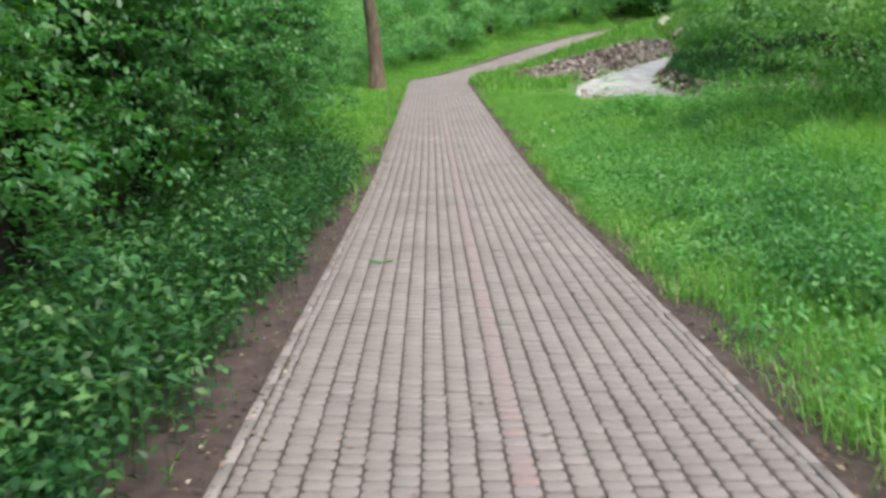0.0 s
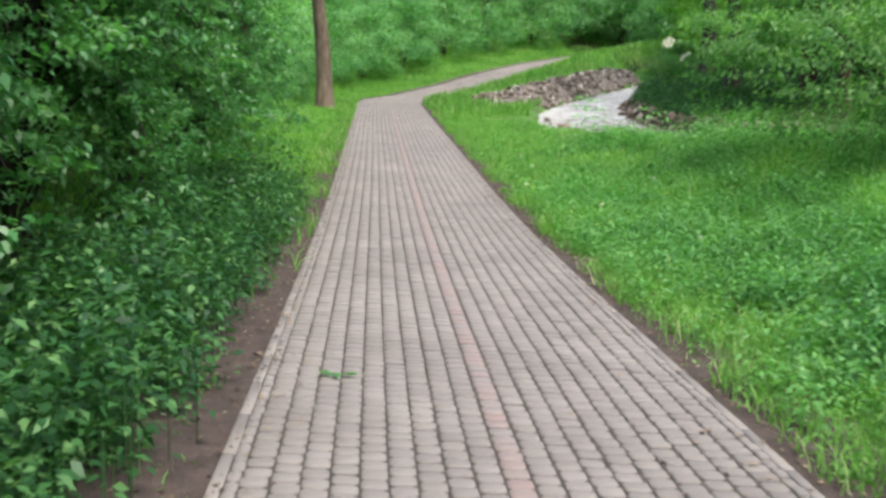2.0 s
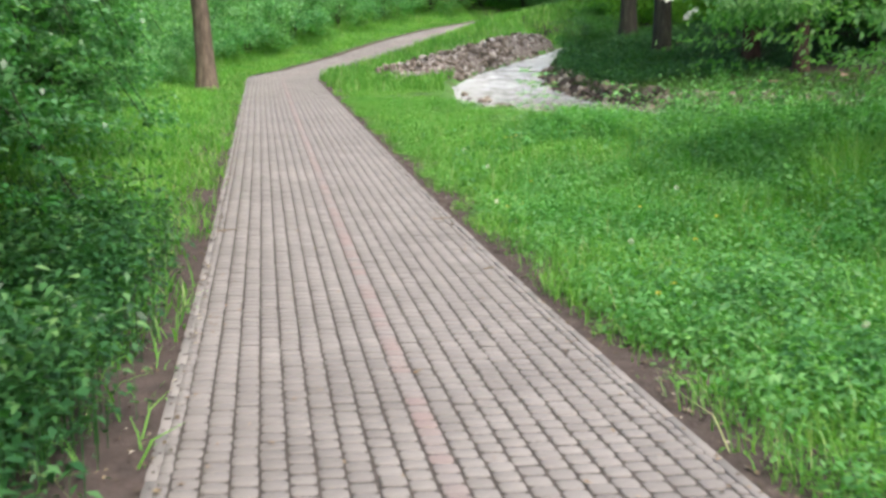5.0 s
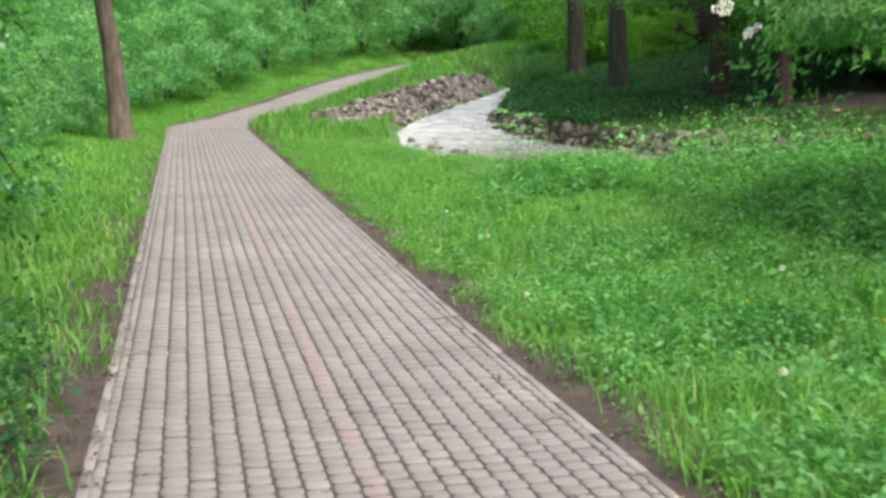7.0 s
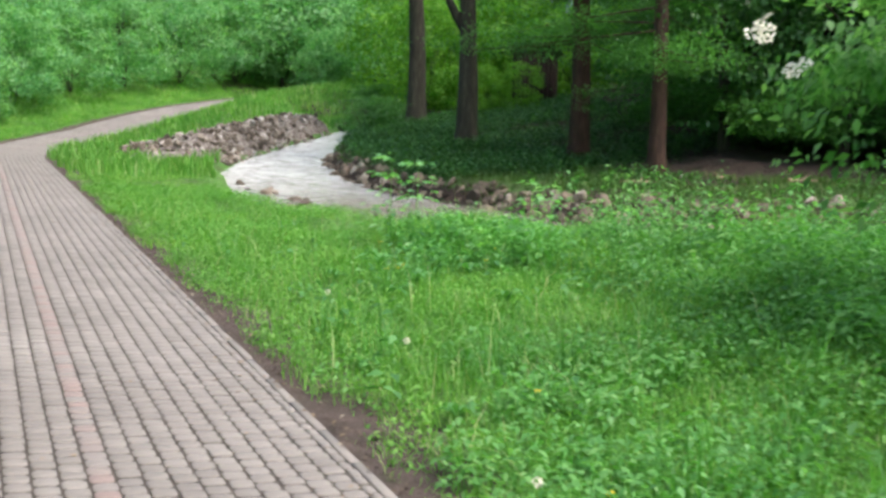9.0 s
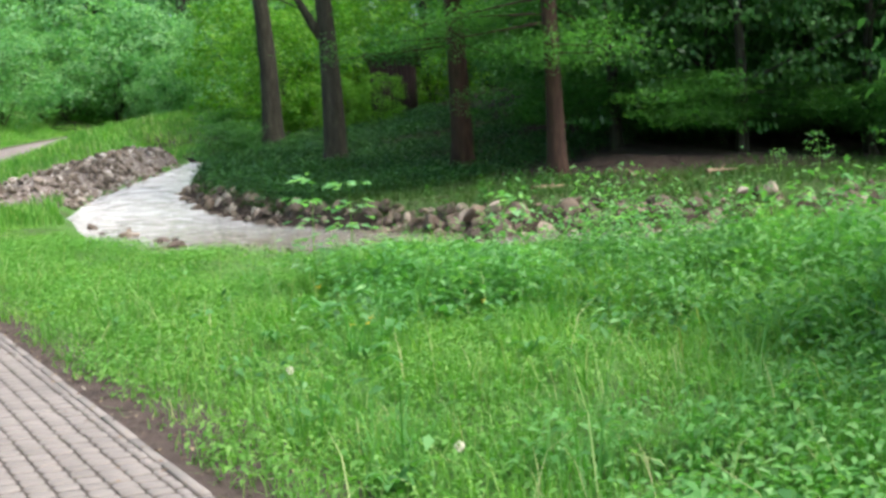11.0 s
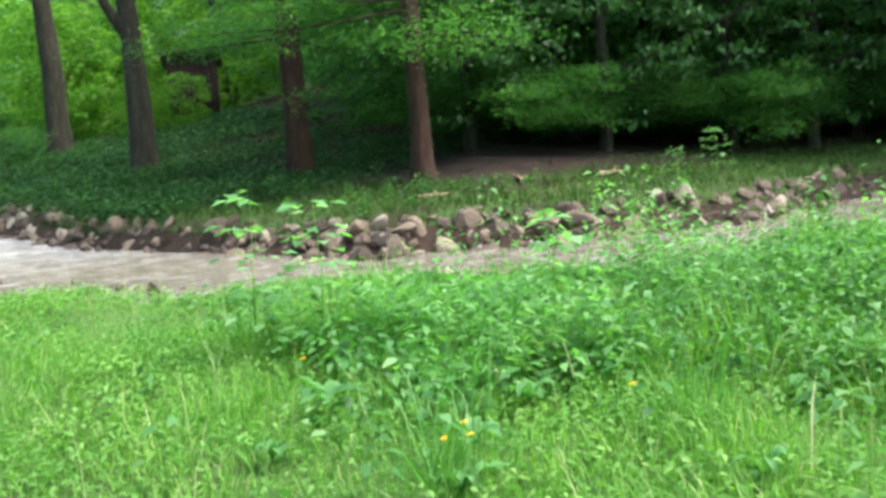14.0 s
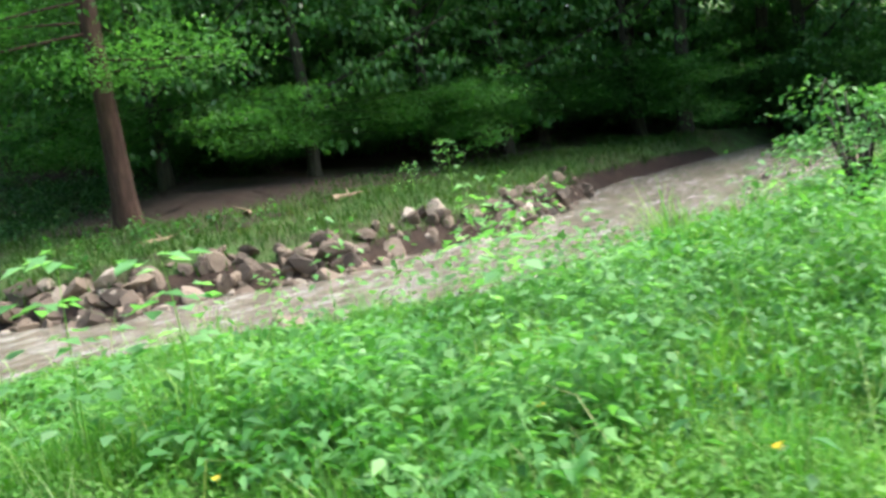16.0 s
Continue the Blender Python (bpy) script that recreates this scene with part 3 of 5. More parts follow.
def tree(name, label, height, r0, lean, crown_low, crown_r, clusters, per, length, bark=BARK, mat=LEAF_TREE, at=(0, 0, 0), group="woodland trees", layers=0):
    ob = thing(name, label, "tree", group, at)
    z = np.linspace(-0.25, height, 18)
    f = z / height
    p = np.column_stack([lean[0] * f + 0.08 * np.sin(f * 7), lean[1] * f + 0.08 * np.cos(f * 6), z])
    rad = r0 * (1 - 0.75 * np.clip(f, 0, 1)) * (1 + 0.45 * np.exp(-np.maximum(z, 0) * 4))
    part("trunk", mesh_np("trunk", *tube(p, rad, 14, 0.05), bark, True), ob)
    sprays = []
    for q in range(7):
        zz = crown_low + (height - crown_low) * q / 8
        a = q * 2.4
        st = np.array([lean[0] * zz / height, lean[1] * zz / height, zz])
        e = st + np.array([np.cos(a), np.sin(a), 0.35]) * crown_r * (1 - 0.4 * q / 7)
        part("branch", mesh_np("branch", *limb(st, e, r0 * 0.3), bark, True), ob)
    # low, level boughs with flat sprays of leaves
    for q in range(layers):
        a, zz = q * 2.1 + 0.4, crown_low * rng.uniform(0.55, 1.0)
        st = np.array([lean[0] * zz / height, lean[1] * zz / height, zz])
        e = st + np.array([np.cos(a), np.sin(a), rng.uniform(-0.3, 0.05)]) * crown_r * rng.uniform(0.45, 0.85)
        part("bough", mesh_np("bough", *limb(st, e, r0 * 0.14), bark, True), ob)
        along = rng.uniform(0.2, 1.1, (12, 1))
        mid = st + (e - st) * along + rng.normal(size=(12, 3)) * np.array([0.4, 0.4, 0.14])
        sprays.append((mid[:, None] + rng.normal(size=(12, 84, 3)) * np.array([0.34, 0.34, 0.1])).reshape(-1, 3))
    c = (lean[0] * 0.7, lean[1] * 0.7, (crown_low + height) / 2 + 0.6)
    v, ff = crown(c, (crown_r, crown_r, (height - crown_low) / 2 + 0.8), clusters, per, 0.33, length, length * 0.6, 0.5, 0.3)
    if sprays:
        v, ff = joined((v, ff), leaves(np.concatenate(sprays), length * 0.58, length * 0.34, 0.75, 0.2))
    part("crown", mesh_np("crown", v, ff, mat), ob)
    return ob


def on(x, y, dz=0.0):
    return (x, y, float(land(x, y)[0]) + dz)


def spread(proto, spots):
    for x, y, s in spots:
        copy_thing(proto, Matrix.Translation(on(x, y, -0.05)) @ Matrix.Rotation(x * 1.7 + y, 4, "Z") @ Matrix.Diagonal((s, s, s, 1)))


# dense shrubs on the shaded bank beside the path
for x, y, reach, tall, mt in ((-3.5, 2.2, (1.5, 1.7), 3.0, LEAF_SHRUB), (-3.1, 5.2, (1.3, 1.6), 3.4, LEAF_SHRUB), (-3.1, 8.4, (1.35, 1.7), 3.6, LEAF_SHRUB), (-3.05, 11.6, (1.35, 1.7), 3.9, LEAF_SHRUB), (-3.05, 14.8, (1.35, 1.8), 3.9, LEAF_SHRUB), (-3.3, 18.2, (1.4, 1.9), 3.8, LEAF_LIGHT), (-3.9, 21.8, (1.5, 2.1), 4.2, LEAF_LIGHT)):
    ob = thing("shrub", "dense leafy shrub on the bank beside the path", "shrub", "bank shrubs", on(x, y, -0.05))
    wood, green = boughs(tall, reach, 118, 12, 28, 0.06, 0.12 if y < 10 else 0.08)
    part("wood", mesh_np("wood", *wood, BARK, True), ob)
    part("crown", mesh_np("crown", *green, mt), ob)
    stems(ob, (0, 0, -0.1), [(rng.normal() * 0.4, rng.normal() * 0.5, tall * rng.uniform(0.6, 0.85)) for _ in range(4)], 0.03)
ob = thing("shrub", "sunlit yellow green young shrub beside the path", "shrub", "bank shrubs", on(-3.25, 3.9, -0.05))
wood, green = boughs(2.3, (0.75, 0.8), 20, 9, 18, 0.085, 0.4)
part("wood", mesh_np("wood", *wood, BARK, True), ob)
part("crown", mesh_np("crown", *green, LEAF_YELLOW_GREEN), ob)
tall = thing("shrub", "tall leafy hazel shrub behind the path side bushes", "shrub", "tall shrubs", on(-6.3, 0))
stems(tall, (0, 0, -0.1), [(rng.normal() * 1.0, rng.normal() * 1.1, 3.6 * rng.uniform(1.0, 1.5)) for _ in range(6)], 0.035)
part("crown", mesh_np("crown", *joined(clumps((0, 0, 3.7), (2.3, 2.6, 3.0), 120, 64, 0.6, 0.14, 0.085), clumps((0, 0, 1.3), (2.2, 2.5, 1.2), 40, 60, 0.55, 0.14, 0.085)), LEAF_SHRUB), tall)
spread(tall, [(-5.6, 4, 1.05), (-5.4, 8.2, 1.1), (-5.4, 12.4, 1.05), (-6.0, 16.5, 1.05), (-6.4, 20.8, 1), (-6.6, 25, 0.9), (-6.2, 29.5, 0.85), (-5.6, 34, 0.8), (-6.5, 38, 0.85), (-10, 2, 1.3), (-10, 8, 1.3), (-10, 14, 1.3), (-10, 20, 1.3), (-10.5, 26, 1.3), (-10, 32, 1.2), (-10, 38, 1.2)])
# lighter bushes where the path bends
pale = thing("shrub", "pale green leafy bush at the path bend", "shrub", "bend bushes", on(-4.6, 40))
stems(pale, (0, 0, -0.1), [(rng.normal() * 0.8, rng.normal() * 0.8, 2.0 * rng.uniform(1.0, 1.5)) for _ in range(6)], 0.028)
part("crown", mesh_np("crown", *joined(clumps((0, 0, 2.1), (1.7, 1.8, 1.6), 46, 130, 0.66, 0.13, 0.085), clumps((0, 0, 0.7), (1.7, 1.8, 0.6), 18, 110, 0.56, 0.13, 0.085)), LEAF_LIGHT), pale)
spread(pale, [(-4.0, 36.5, 0.6), (-3.9, 43.0, 0.9), (-2.6, 46.2, 0.85), (-1.2, 49.4, 0.9), (0.7, 52.8, 0.95), (3.0, 56.4, 0.95), (5.4, 59.4, 1.0), (8.2, 62.4, 1.05), (11.4, 65.2, 1.1), (-3.9, 30, 0.55), (-4.3, 26, 0.65), (-3.3, 33.8, 0.42), (-6.0, 47, 1.5), (-4.2, 52, 1.6), (-1.6, 57, 1.7), (1.8, 61, 1.7), (6, 66, 1.7), (11, 69, 1.7), (16, 66, 1.5), (20, 64, 1.5), (15.5, 62.5, 0.9), (17, 60, 1.2), (22, 58, 1.4), (19.5, 56.5, 0.9), (25, 60, 1.4), (29, 56, 1.5), (14, 66, 1.6), (8, 70, 1.8)])

# The clearing's sunlight is put into these bushes as bright yellow green.
clear_bush = thing("shrub", "clearing bush with sunlight put into its yellow green leaves", "shrub", "clearing bushes", on(14.4, 47.2))
stems(clear_bush, (0, 0, -0.1), [(rng.normal() * 0.7, rng.normal() * 0.7, 2.2 * rng.uniform(1.0, 1.5)) for _ in range(5)], 0.028)
part("crown", mesh_np("crown", *joined(clumps((0, 0, 2.3), (1.7, 1.7, 1.9), 90, 64, 0.44, 0.13, 0.08), clumps((0, 0, 0.7), (1.7, 1.7, 0.6), 30, 60, 0.4, 0.13, 0.08)), LEAF_YELLOW_GREEN), clear_bush)
spread(clear_bush, [(16.3, 49.2, 1.3), (18.8, 50.0, 1.4), (14.9, 43.4, 0.42), (15.9, 42.7, 0.4), (20.6, 47.6, 1.3), (16.4, 53.0, 1.6)])

# the slim tree by the path
tree("tree", "slim leaning tree with brown bark on the grass verge", 9, 0.25, (-0.75, 0, 0), 4.2, 2.2, 170, 28, 0.16, BARK_BROWN, LEAF_LIGHT, on(-2.02, 33.2), "verge tree")
# woodland on the far bank
for x, y, r0, low, lay, bk, lab in ((12.6, 43.6, 0.34, 5.4, 1, BARK, "thick dark woodland tree"), (11.45, 37.0, 0.27, 6.0, 1, BARK, "straight forked grey brown woodland tree"), (12.3, 32.6, 0.23, 4.6, 5, BARK_RED, "reddish brown woodland tree trunk in shade"), (11.55, 28.35, 0.165, 3.6, 8, BARK_RED, "slim reddish woodland tree on the stream bank")):
    trunk_tree = tree("tree", lab, 11, r0, (-0.5, 0.2), low, 3.3, 240, 40, 0.13, bk, LEAF_TREE, on(x, y), layers=lay)
    if "forked" in lab:
        part("branch", mesh_np("branch", *limb((-0.1, 0.05, 2.9), (-1.9, 0.3, 5.9), 0.13, 8), bk, True), trunk_tree)
proto = tree("tree", "spreading woodland tree with dense dark crown", 11, 0.2, (0.3, -0.3), 2.3, 4.9, 380, 30, 0.2, BARK, LEAF_TREE, on(19.2, 36.8), layers=18)
spread(proto, [(14.4, 30.2, 0.66), (15.9, 28.2, 0.62), (18.3, 27.0, 0.62), (17.2, 30.0, 0.75), (20.6, 26.6, 0.68), (22.6, 26.6, 0.8), (25.8, 25.4, 0.85), (23.4, 24.6, 0.7), (27.5, 24.0, 0.9), (25.6, 17.0, 0.8), (29.5, 16.4, 1.0), (20.5, 32.2, 1), (19.5, 30.0, 0.85), (23, 31.0, 0.95), (22, 36, 1.1), (26, 30, 1.0), (29, 29.6, 1.0), (25, 38, 1.2), (32, 29, 1.1), (27, 46, 1.2), (36, 28.5, 1.1), (33, 36, 1.3), (40, 27.5, 1.2), (31, 14, 1.0), (27, 10, 0.9), (23, 4, 1), (20, -4, 1.0), (37, 16, 1.2), (44, 22, 1.3), (12, -12, 1.1), (2, -16, 1.1), (-8, -12, 1.1), (24, 54, 1.1), (48, 30, 1.4), (42, 36, 1.4), (26.5, 21.5, 0.9), (29, 18.5, 1.0), (25.5, 14, 0.9), (33, 22, 1.1), (36, 12, 1.2), (30, 8, 1.1)])
# Added trees: unseen high crowns that only keep light off the wood.
over = tree("tree", "tall woodland tree added for shade, its dense crown out of view", 14, 0.16, (-3.0, -1.8), 6.0, 4.8, 480, 30, 0.2, BARK, LEAF_TREE, on(26.4, 28.6), layers=4)
for x, y in ((31, 26.0), (22.4, 31.6), (28.4, 24.6), (26.8, 22.6), (24.2, 23.8)):
    copy_thing(over, Matrix.Translation(on(x, y, -0.05)))
under = shrub("dark leafy undergrowth in the woodland shade", on(18, 33.5), (2.0, 2.0, 1.3), 200, 26, 0.13, LEAF_TREE, "woodland undergrowth")
spread(under, [(16.6, 32.0, 0.8), (18.4, 31.6, 0.9), (20.6, 30.4, 0.8), (20, 38, 1.2), (17.2, 35.2, 0.9), (20, 34.4, 1), (23, 34, 1.1), (26, 33, 1.2), (30, 33, 1.3), (24, 43, 1.4), (29, 38, 1.5), (36, 32, 1.5), (10.6, 42.6, 0.5), (13.0, 47.5, 0.6), (41, 31, 1.5), (27, 6, 1.2), (30, 18, 1.1), (34, 15, 1.3), (34, 20, 1.0), (40, 18, 1.4), (25.5, 19.5, 1.1), (28, 21.5, 1.3), (22.8, 16.6, 0.9), (26, 16.5, 1.2), (31, 22.5, 1.4), (28.5, 26, 1.2)])
forest = thing("tree", "tall leafy forest tree with bluish green crown", "tree", "forest edge trees", on(-9, 50))
part("trunk", mesh_np("trunk", *limb((0, 0, -0.3), (-0.3, 0.2, 11), 0.34, 10), BARK, True), forest)
for q in range(6):
    part("branch", mesh_np("branch", *limb((0, 0, 1.5 + 1.3 * q), (2.6 * math.cos(q * 2.4), 2.6 * math.sin(q * 2.4), 3.2 + 1.4 * q), 0.09), BARK, True), forest)
part("crown", mesh_np("crown", *joined(clumps((0, 0, 7.2), (3.3, 3.3, 5.4), 58, 150, 1.4, 0.25, 0.16), clumps((0, 0, 1.7), (2.9, 2.9, 1.3), 16, 130, 1.15, 0.25, 0.16)), LEAF_FAR), forest)
spread(forest, [(-12, 42, 1), (-8, 58, 1.1), (-2, 68, 1.2), (5, 74, 1.2), (12, 76, 1.3), (19, 71, 1.2), (26, 66, 1.1), (32, 60, 1.2), (-14, 30, 1), (-13, 20, 1), (-12, 10, 1), (-12, 0, 1), (-16, 64, 1.2), (-6, 78, 1.4), (8, 84, 1.5), (22, 80, 1.5), (-18, 50, 1.3), (36, 50, 1.3), (40, 40, 1.3), (-3, 90, 1.8), (14, 92, 1.8), (29, 86, 1.7), (2, 80, 1.5), (-14, 84, 1.7), (17, 82, 1.5), (38, 66, 1.5), (-22, 70, 1.6), (0, 108, 2.2), (14, 110, 2.3), (26, 104, 2.3), (37, 97, 2.3), (47, 88, 2.2), (56, 78, 2.1), (50, 62, 1.7), (58, 50, 1.7), (18, 99, 2.1), (24, 93, 2.0), (31, 95, 2.1), (8, 100, 2.0), (-6, 98, 2.1), (20, 88, 1.8), (34, 82, 1.8), (42, 76, 1.8), (11, 87, 1.7)])

# elder with cream blossom overhanging the meadow
EX, EY = 5.4, 13.2
elder = thing("elder_bush", "elder bush with cream flower heads over the meadow", "bush", "", on(EX, EY))
EZ = elder.location[2]
stems(elder, (1.6, 0.4, -0.1), [(-0.6, -2.2, 3.0), (-1.2, 0.9, 2.8), (0.6, -1.6, 3.2), (1.3, 1, 3.6), (-0.5, 0.6, 3.5), (0.6, -0.7, 3.8), (-0.6, 2.0, 2.9)], 0.035)
v, f = crown((0.2, -0.3, 2.5), (2.3, 3.4, 1.6), 360, 46, 0.19, 0.08, 0.04, 0.6, 0.25)
v, f = joined((v, f), crown((0.5, -0.2, 1.4), (1.7, 2.6, 0.9), 200, 46, 0.19, 0.08, 0.04, 0.6, 0.2, floor_z=0.6))
v, f = joined((v, f), crown((-0.75, 2.35, 2.25 - 0.15), (1.1, 0.9, 0.42), 120, 44, 0.13, 0.075, 0.038, 0.65, 0.2))
part("crown", mesh_np("crown", v, f, LEAF_ELDER), elder)


def umbel(size, mat):
    """A flat head of many tiny flowers."""
    q = 70
    a, r = rng.uniform(0, 6.28, q), size * np.sqrt(rng.uniform(0, 1, q))
    c = np.column_stack([r * np.cos(a), r * np.sin(a), 0.2 * size * (1 - (r / size) ** 2) + rng.normal(size=q) * 0.004])
    return mesh_np("flower_head", *leaves(c, size * 0.32, size * 0.28, 0.8), mat)


heads = [umbel(0.085, BLOSSOM), umbel(0.065, BLOSSOM)]
spots = [(3.66, 15.5, 1.95), (3.4, 15.5, 2.18), (3.44, 15.55, 2.13)]
for _ in range(44):
    a, e = rng.uniform(1.7, 5.0), rng.uniform(-0.55, 0.7)
    spots.append((EX + 0.2 + 2.25 * math.cos(a) * math.cos(e), EY - 0.3 + 3.35 * math.sin(a) * math.cos(e), EZ + 2.85 + 1.45 * math.sin(e)))
for q, p in enumerate(spots):
    h = part("flower_head", heads[q % 2], elder, "cream white flower head")
    h.location = Vector(p) - elder.location
    h.rotation_euler = (rng.normal() * 0.3 + 0.45, rng.normal() * 0.3 - 0.45, rng.uniform(0, 6))


# ---- grass and herbs ----
def scatter(count, x0, x1, y0, y1, keep):
    x, y = rng.uniform(x0, x1, count), rng.uniform(y0, y1, count)
    x = x + path_x(y)
    ok = keep(x, y)
    x, y = x[ok], y[ok]
    return np.column_stack([x, y, np.concatenate([land(a, c) for a, c in zip(np.array_split(x, 40), np.array_split(y, 40))])])


def verge(x, y):
    return np.abs(x - path_x(y)) > np.where(x < 0, 1.24 - 0.17 * smooth01((y - 15) / 8), 1.2) + 0.12 * np.sin(y * 2.1) + 0.08 * np.sin(y * 5.3) + 0.1 * rng.normal(size=len(x))


def near_side(x, y):
    d, w, _ = stream_at(x, y)
    return (d < -(w + 0.3)) & verge(x, y)


def patchy(x, y, scale, seed=0.0):
    return 0.5 + 0.25 * np.sin(x * scale * 2.1 + seed) * np.cos(y * scale * 1.7 + seed * 2) + 0.25 * np.sin(x * scale * 0.9 - y * scale * 1.1 + seed * 3)


def wild(x, y):
    """How far the meadow is overgrown: 0 mown turf by the path, 1 tall growth towards the stream."""
    edge = np.interp(y, [0, 6, 12, 15, 16.5, 17.4, 18.5, 19.5, 21, 23, 26, 32], [2.6, 2.6, 3.2, 3.8, 4.1, 3.5, 3.2, 3.1, 3.5, 3.6, 3.4, 4.5])
    return smooth01((x - edge + 1.1 * (patchy(x, y, 0.9) - 0.5)) / 0.9) * np.where(y > 24, 0.35, 1.0)


def chance(p):
    return rng.uniform(size=len(p)) < p


def clump(x, y, size, seed):
    """0 between clumps of growth, up to 1 in the middle of the strongest ones."""
    best = np.zeros(len(x))
    for a in (-1, 0, 1):
        for c in (-1, 0, 1):
            ix, iy = np.floor(x / size) + a, np.floor(y / size) + c
            h = [np.modf(np.abs(np.sin(ix * 12.9898 + iy * 78.233 + seed + k * 37.7) * 43758.5453))[0] for k in range(3)]
            d2 = (x / size - ix - h[0]) ** 2 + (y / size - iy - h[1]) ** 2
            best = np.maximum(best, (0.35 + 0.65 * h[2]) * np.clip(1 - d2 / 0.55, 0, 1))
    return best


def shore(x, y):
    """Growth gets lower towards the water's edge."""
    d, w, _ = stream_at(x, y)
    tall = 0.8 * smooth01((clump(x, y, 1.5, 77.0) - 0.38) / 0.25) * smooth01((x - 4.8) / 1.2)
    return 1 - (1 - np.maximum(tall, np.clip((-d - w) / 2.4, 0.12, 1))) * smooth01((9 - x) / 2) * smooth01((y - 17) / 2)


pts = scatter(262000, 1.1, 9.6, -0.6, 33, lambda x, y: near_side(x, y) & chance(smooth01((9.6 - x) / 2.4) * smooth01((y + 0.6) / 2.2)))
wl_ = wild(pts[:, 0], pts[:, 1])
hgt = (0.06 + 0.09 * patchy(pts[:, 0], pts[:, 1], 2.3, 1.0) + 0.42 * wl_ * patchy(pts[:, 0], pts[:, 1], 1.5, 2.0)) * (1.0 + 0.5 * smooth01((16 - pts[:, 1]) / 4) * (0.4 + patchy(pts[:, 0], pts[:, 1], 1.1, 7.0))) * (0.6 + 1.15 * clump(pts[:, 0], pts[:, 1], 0.55, 3.0))
tagged(new("meadow_grass", mesh_np("meadow_grass", *blades(pts, hgt * shore(pts[:, 0], pts[:, 1]), 0.0065, 0.75), GRASS)), "bright green meadow grass beside the path", "grass", kind="stuff")
pts = np.concatenate([scatter(52000, 6.8, 26, -10, 21, lambda x, y: near_side(x, y) & chance(smooth01((x - 6.8) / 2.6))), scatter(24000, 1.15, 8.5, -10, 2, lambda x, y: near_side(x, y) & chance(smooth01((2 - y) / 2.4)))])
tagged(new("meadow_grass", mesh_np("meadow_grass", *blades(pts, 0.26, 0.022), GRASS)), "longer grass towards the edge of the meadow", "grass", kind="stuff")
pts = scatter(80000, 1.1, 19, 33, 70, lambda x, y: near_side(x, y) & ((y < 38.8) | (y > 47.5) | (-stream_at(x, y)[0] > stream_at(x, y)[1] + 2.9)))
tagged(new("meadow_grass", mesh_np("meadow_grass", *blades(pts, 0.3, 0.03), GRASS)), "tall bright grass at the path bend", "grass", kind="stuff")
pts = scatter(110000, -5.5, -1.1, 7, 72, lambda x, y: verge(x, y) & chance(smooth01((y - 7) / 6)))
tagged(new("meadow_grass", mesh_np("meadow_grass", *blades(pts, 0.17, 0.013, 0.9), GRASS)), "fresh grass strip on the path verge", "grass", kind="stuff")
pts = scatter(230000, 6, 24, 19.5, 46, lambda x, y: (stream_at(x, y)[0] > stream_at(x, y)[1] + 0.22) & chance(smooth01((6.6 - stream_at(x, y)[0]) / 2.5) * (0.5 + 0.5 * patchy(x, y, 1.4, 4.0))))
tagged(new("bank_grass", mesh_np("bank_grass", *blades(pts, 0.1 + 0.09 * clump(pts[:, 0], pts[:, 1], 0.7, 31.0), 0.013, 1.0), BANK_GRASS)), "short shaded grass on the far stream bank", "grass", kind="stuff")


def herbs(pts, height, per, length, wide=0.07, low=0.2):
    """Leafy stalks: leaves in rising pairs about each stem."""
    k = len(pts)
    h = height * rng.uniform(0.5, 1.2, (k, 1))
    q = np.linspace(low, 1.0, per)[None] * np.ones((k, 1))
    a = np.arange(per)[None] * 2.4 + rng.uniform(0, 6, (k, 1))
    w = wide * (1.15 - 0.6 * q)
    c = pts[:, None] + np.stack([np.cos(a) * w, np.sin(a) * w, q * h], -1) + rng.normal(size=(k, per, 3)) * 0.012
    aim = np.stack([np.cos(a), np.sin(a), np.zeros_like(a)], -1).reshape(-1, 3) * 1.6
    return joined(leaves(c.reshape(-1, 3), length, length * 0.5, 0.75, 0.25, aim), blades(pts, h.ravel() * 0.8, 0.005, 0.03))


pts = scatter(16000, -3.4, -1.15, 0, 19, lambda x, y: verge(x, y) & chance(smooth01((-1.1 - x) / 0.7) * smooth01((x + 2.7) / 0.5) * smooth01((15 - y) / 4.5)))
tagged(new("nettles", mesh_np("nettles", *herbs(pts, 0.2 + 0.34 * patchy(pts[:, 0], pts[:, 1], 2.4, 1.0)[:, None] + 0.3 * clump(pts[:, 0], pts[:, 1], 0.6, 4.0)[:, None], 12, 0.062), LEAF_NETTLE)), "lush nettles and herbs below the shrubs", "herbs", kind="stuff")
pts = scatter(33000, 2.0, 10, 1.5, 27, lambda x, y: near_side(x, y) & chance(wild(x, y) * smooth01((10 - x) / 2.5) * smooth01((y - 1.5) / 2.5)))
bank_gap = np.clip((-stream_at(pts[:, 0], pts[:, 1])[0] - stream_at(pts[:, 0], pts[:, 1])[1]) / 2.6, 0.22, 1.0)
high = np.minimum(bank_gap, shore(pts[:, 0], pts[:, 1])) * (0.5 + 0.75 * clump(pts[:, 0], pts[:, 1], 0.7, 5.0)) * (1 + 0.85 * smooth01((pts[:, 0] - 4.4) / 1.2) * smooth01((20.3 - pts[:, 1]) / 1.0) * smooth01((pts[:, 1] - 14) / 2))
kind_of = patchy(pts[:, 0], pts[:, 1], 1.15, 11.0) + 0.12 * rng.normal(size=len(pts))
a = kind_of > 0.5
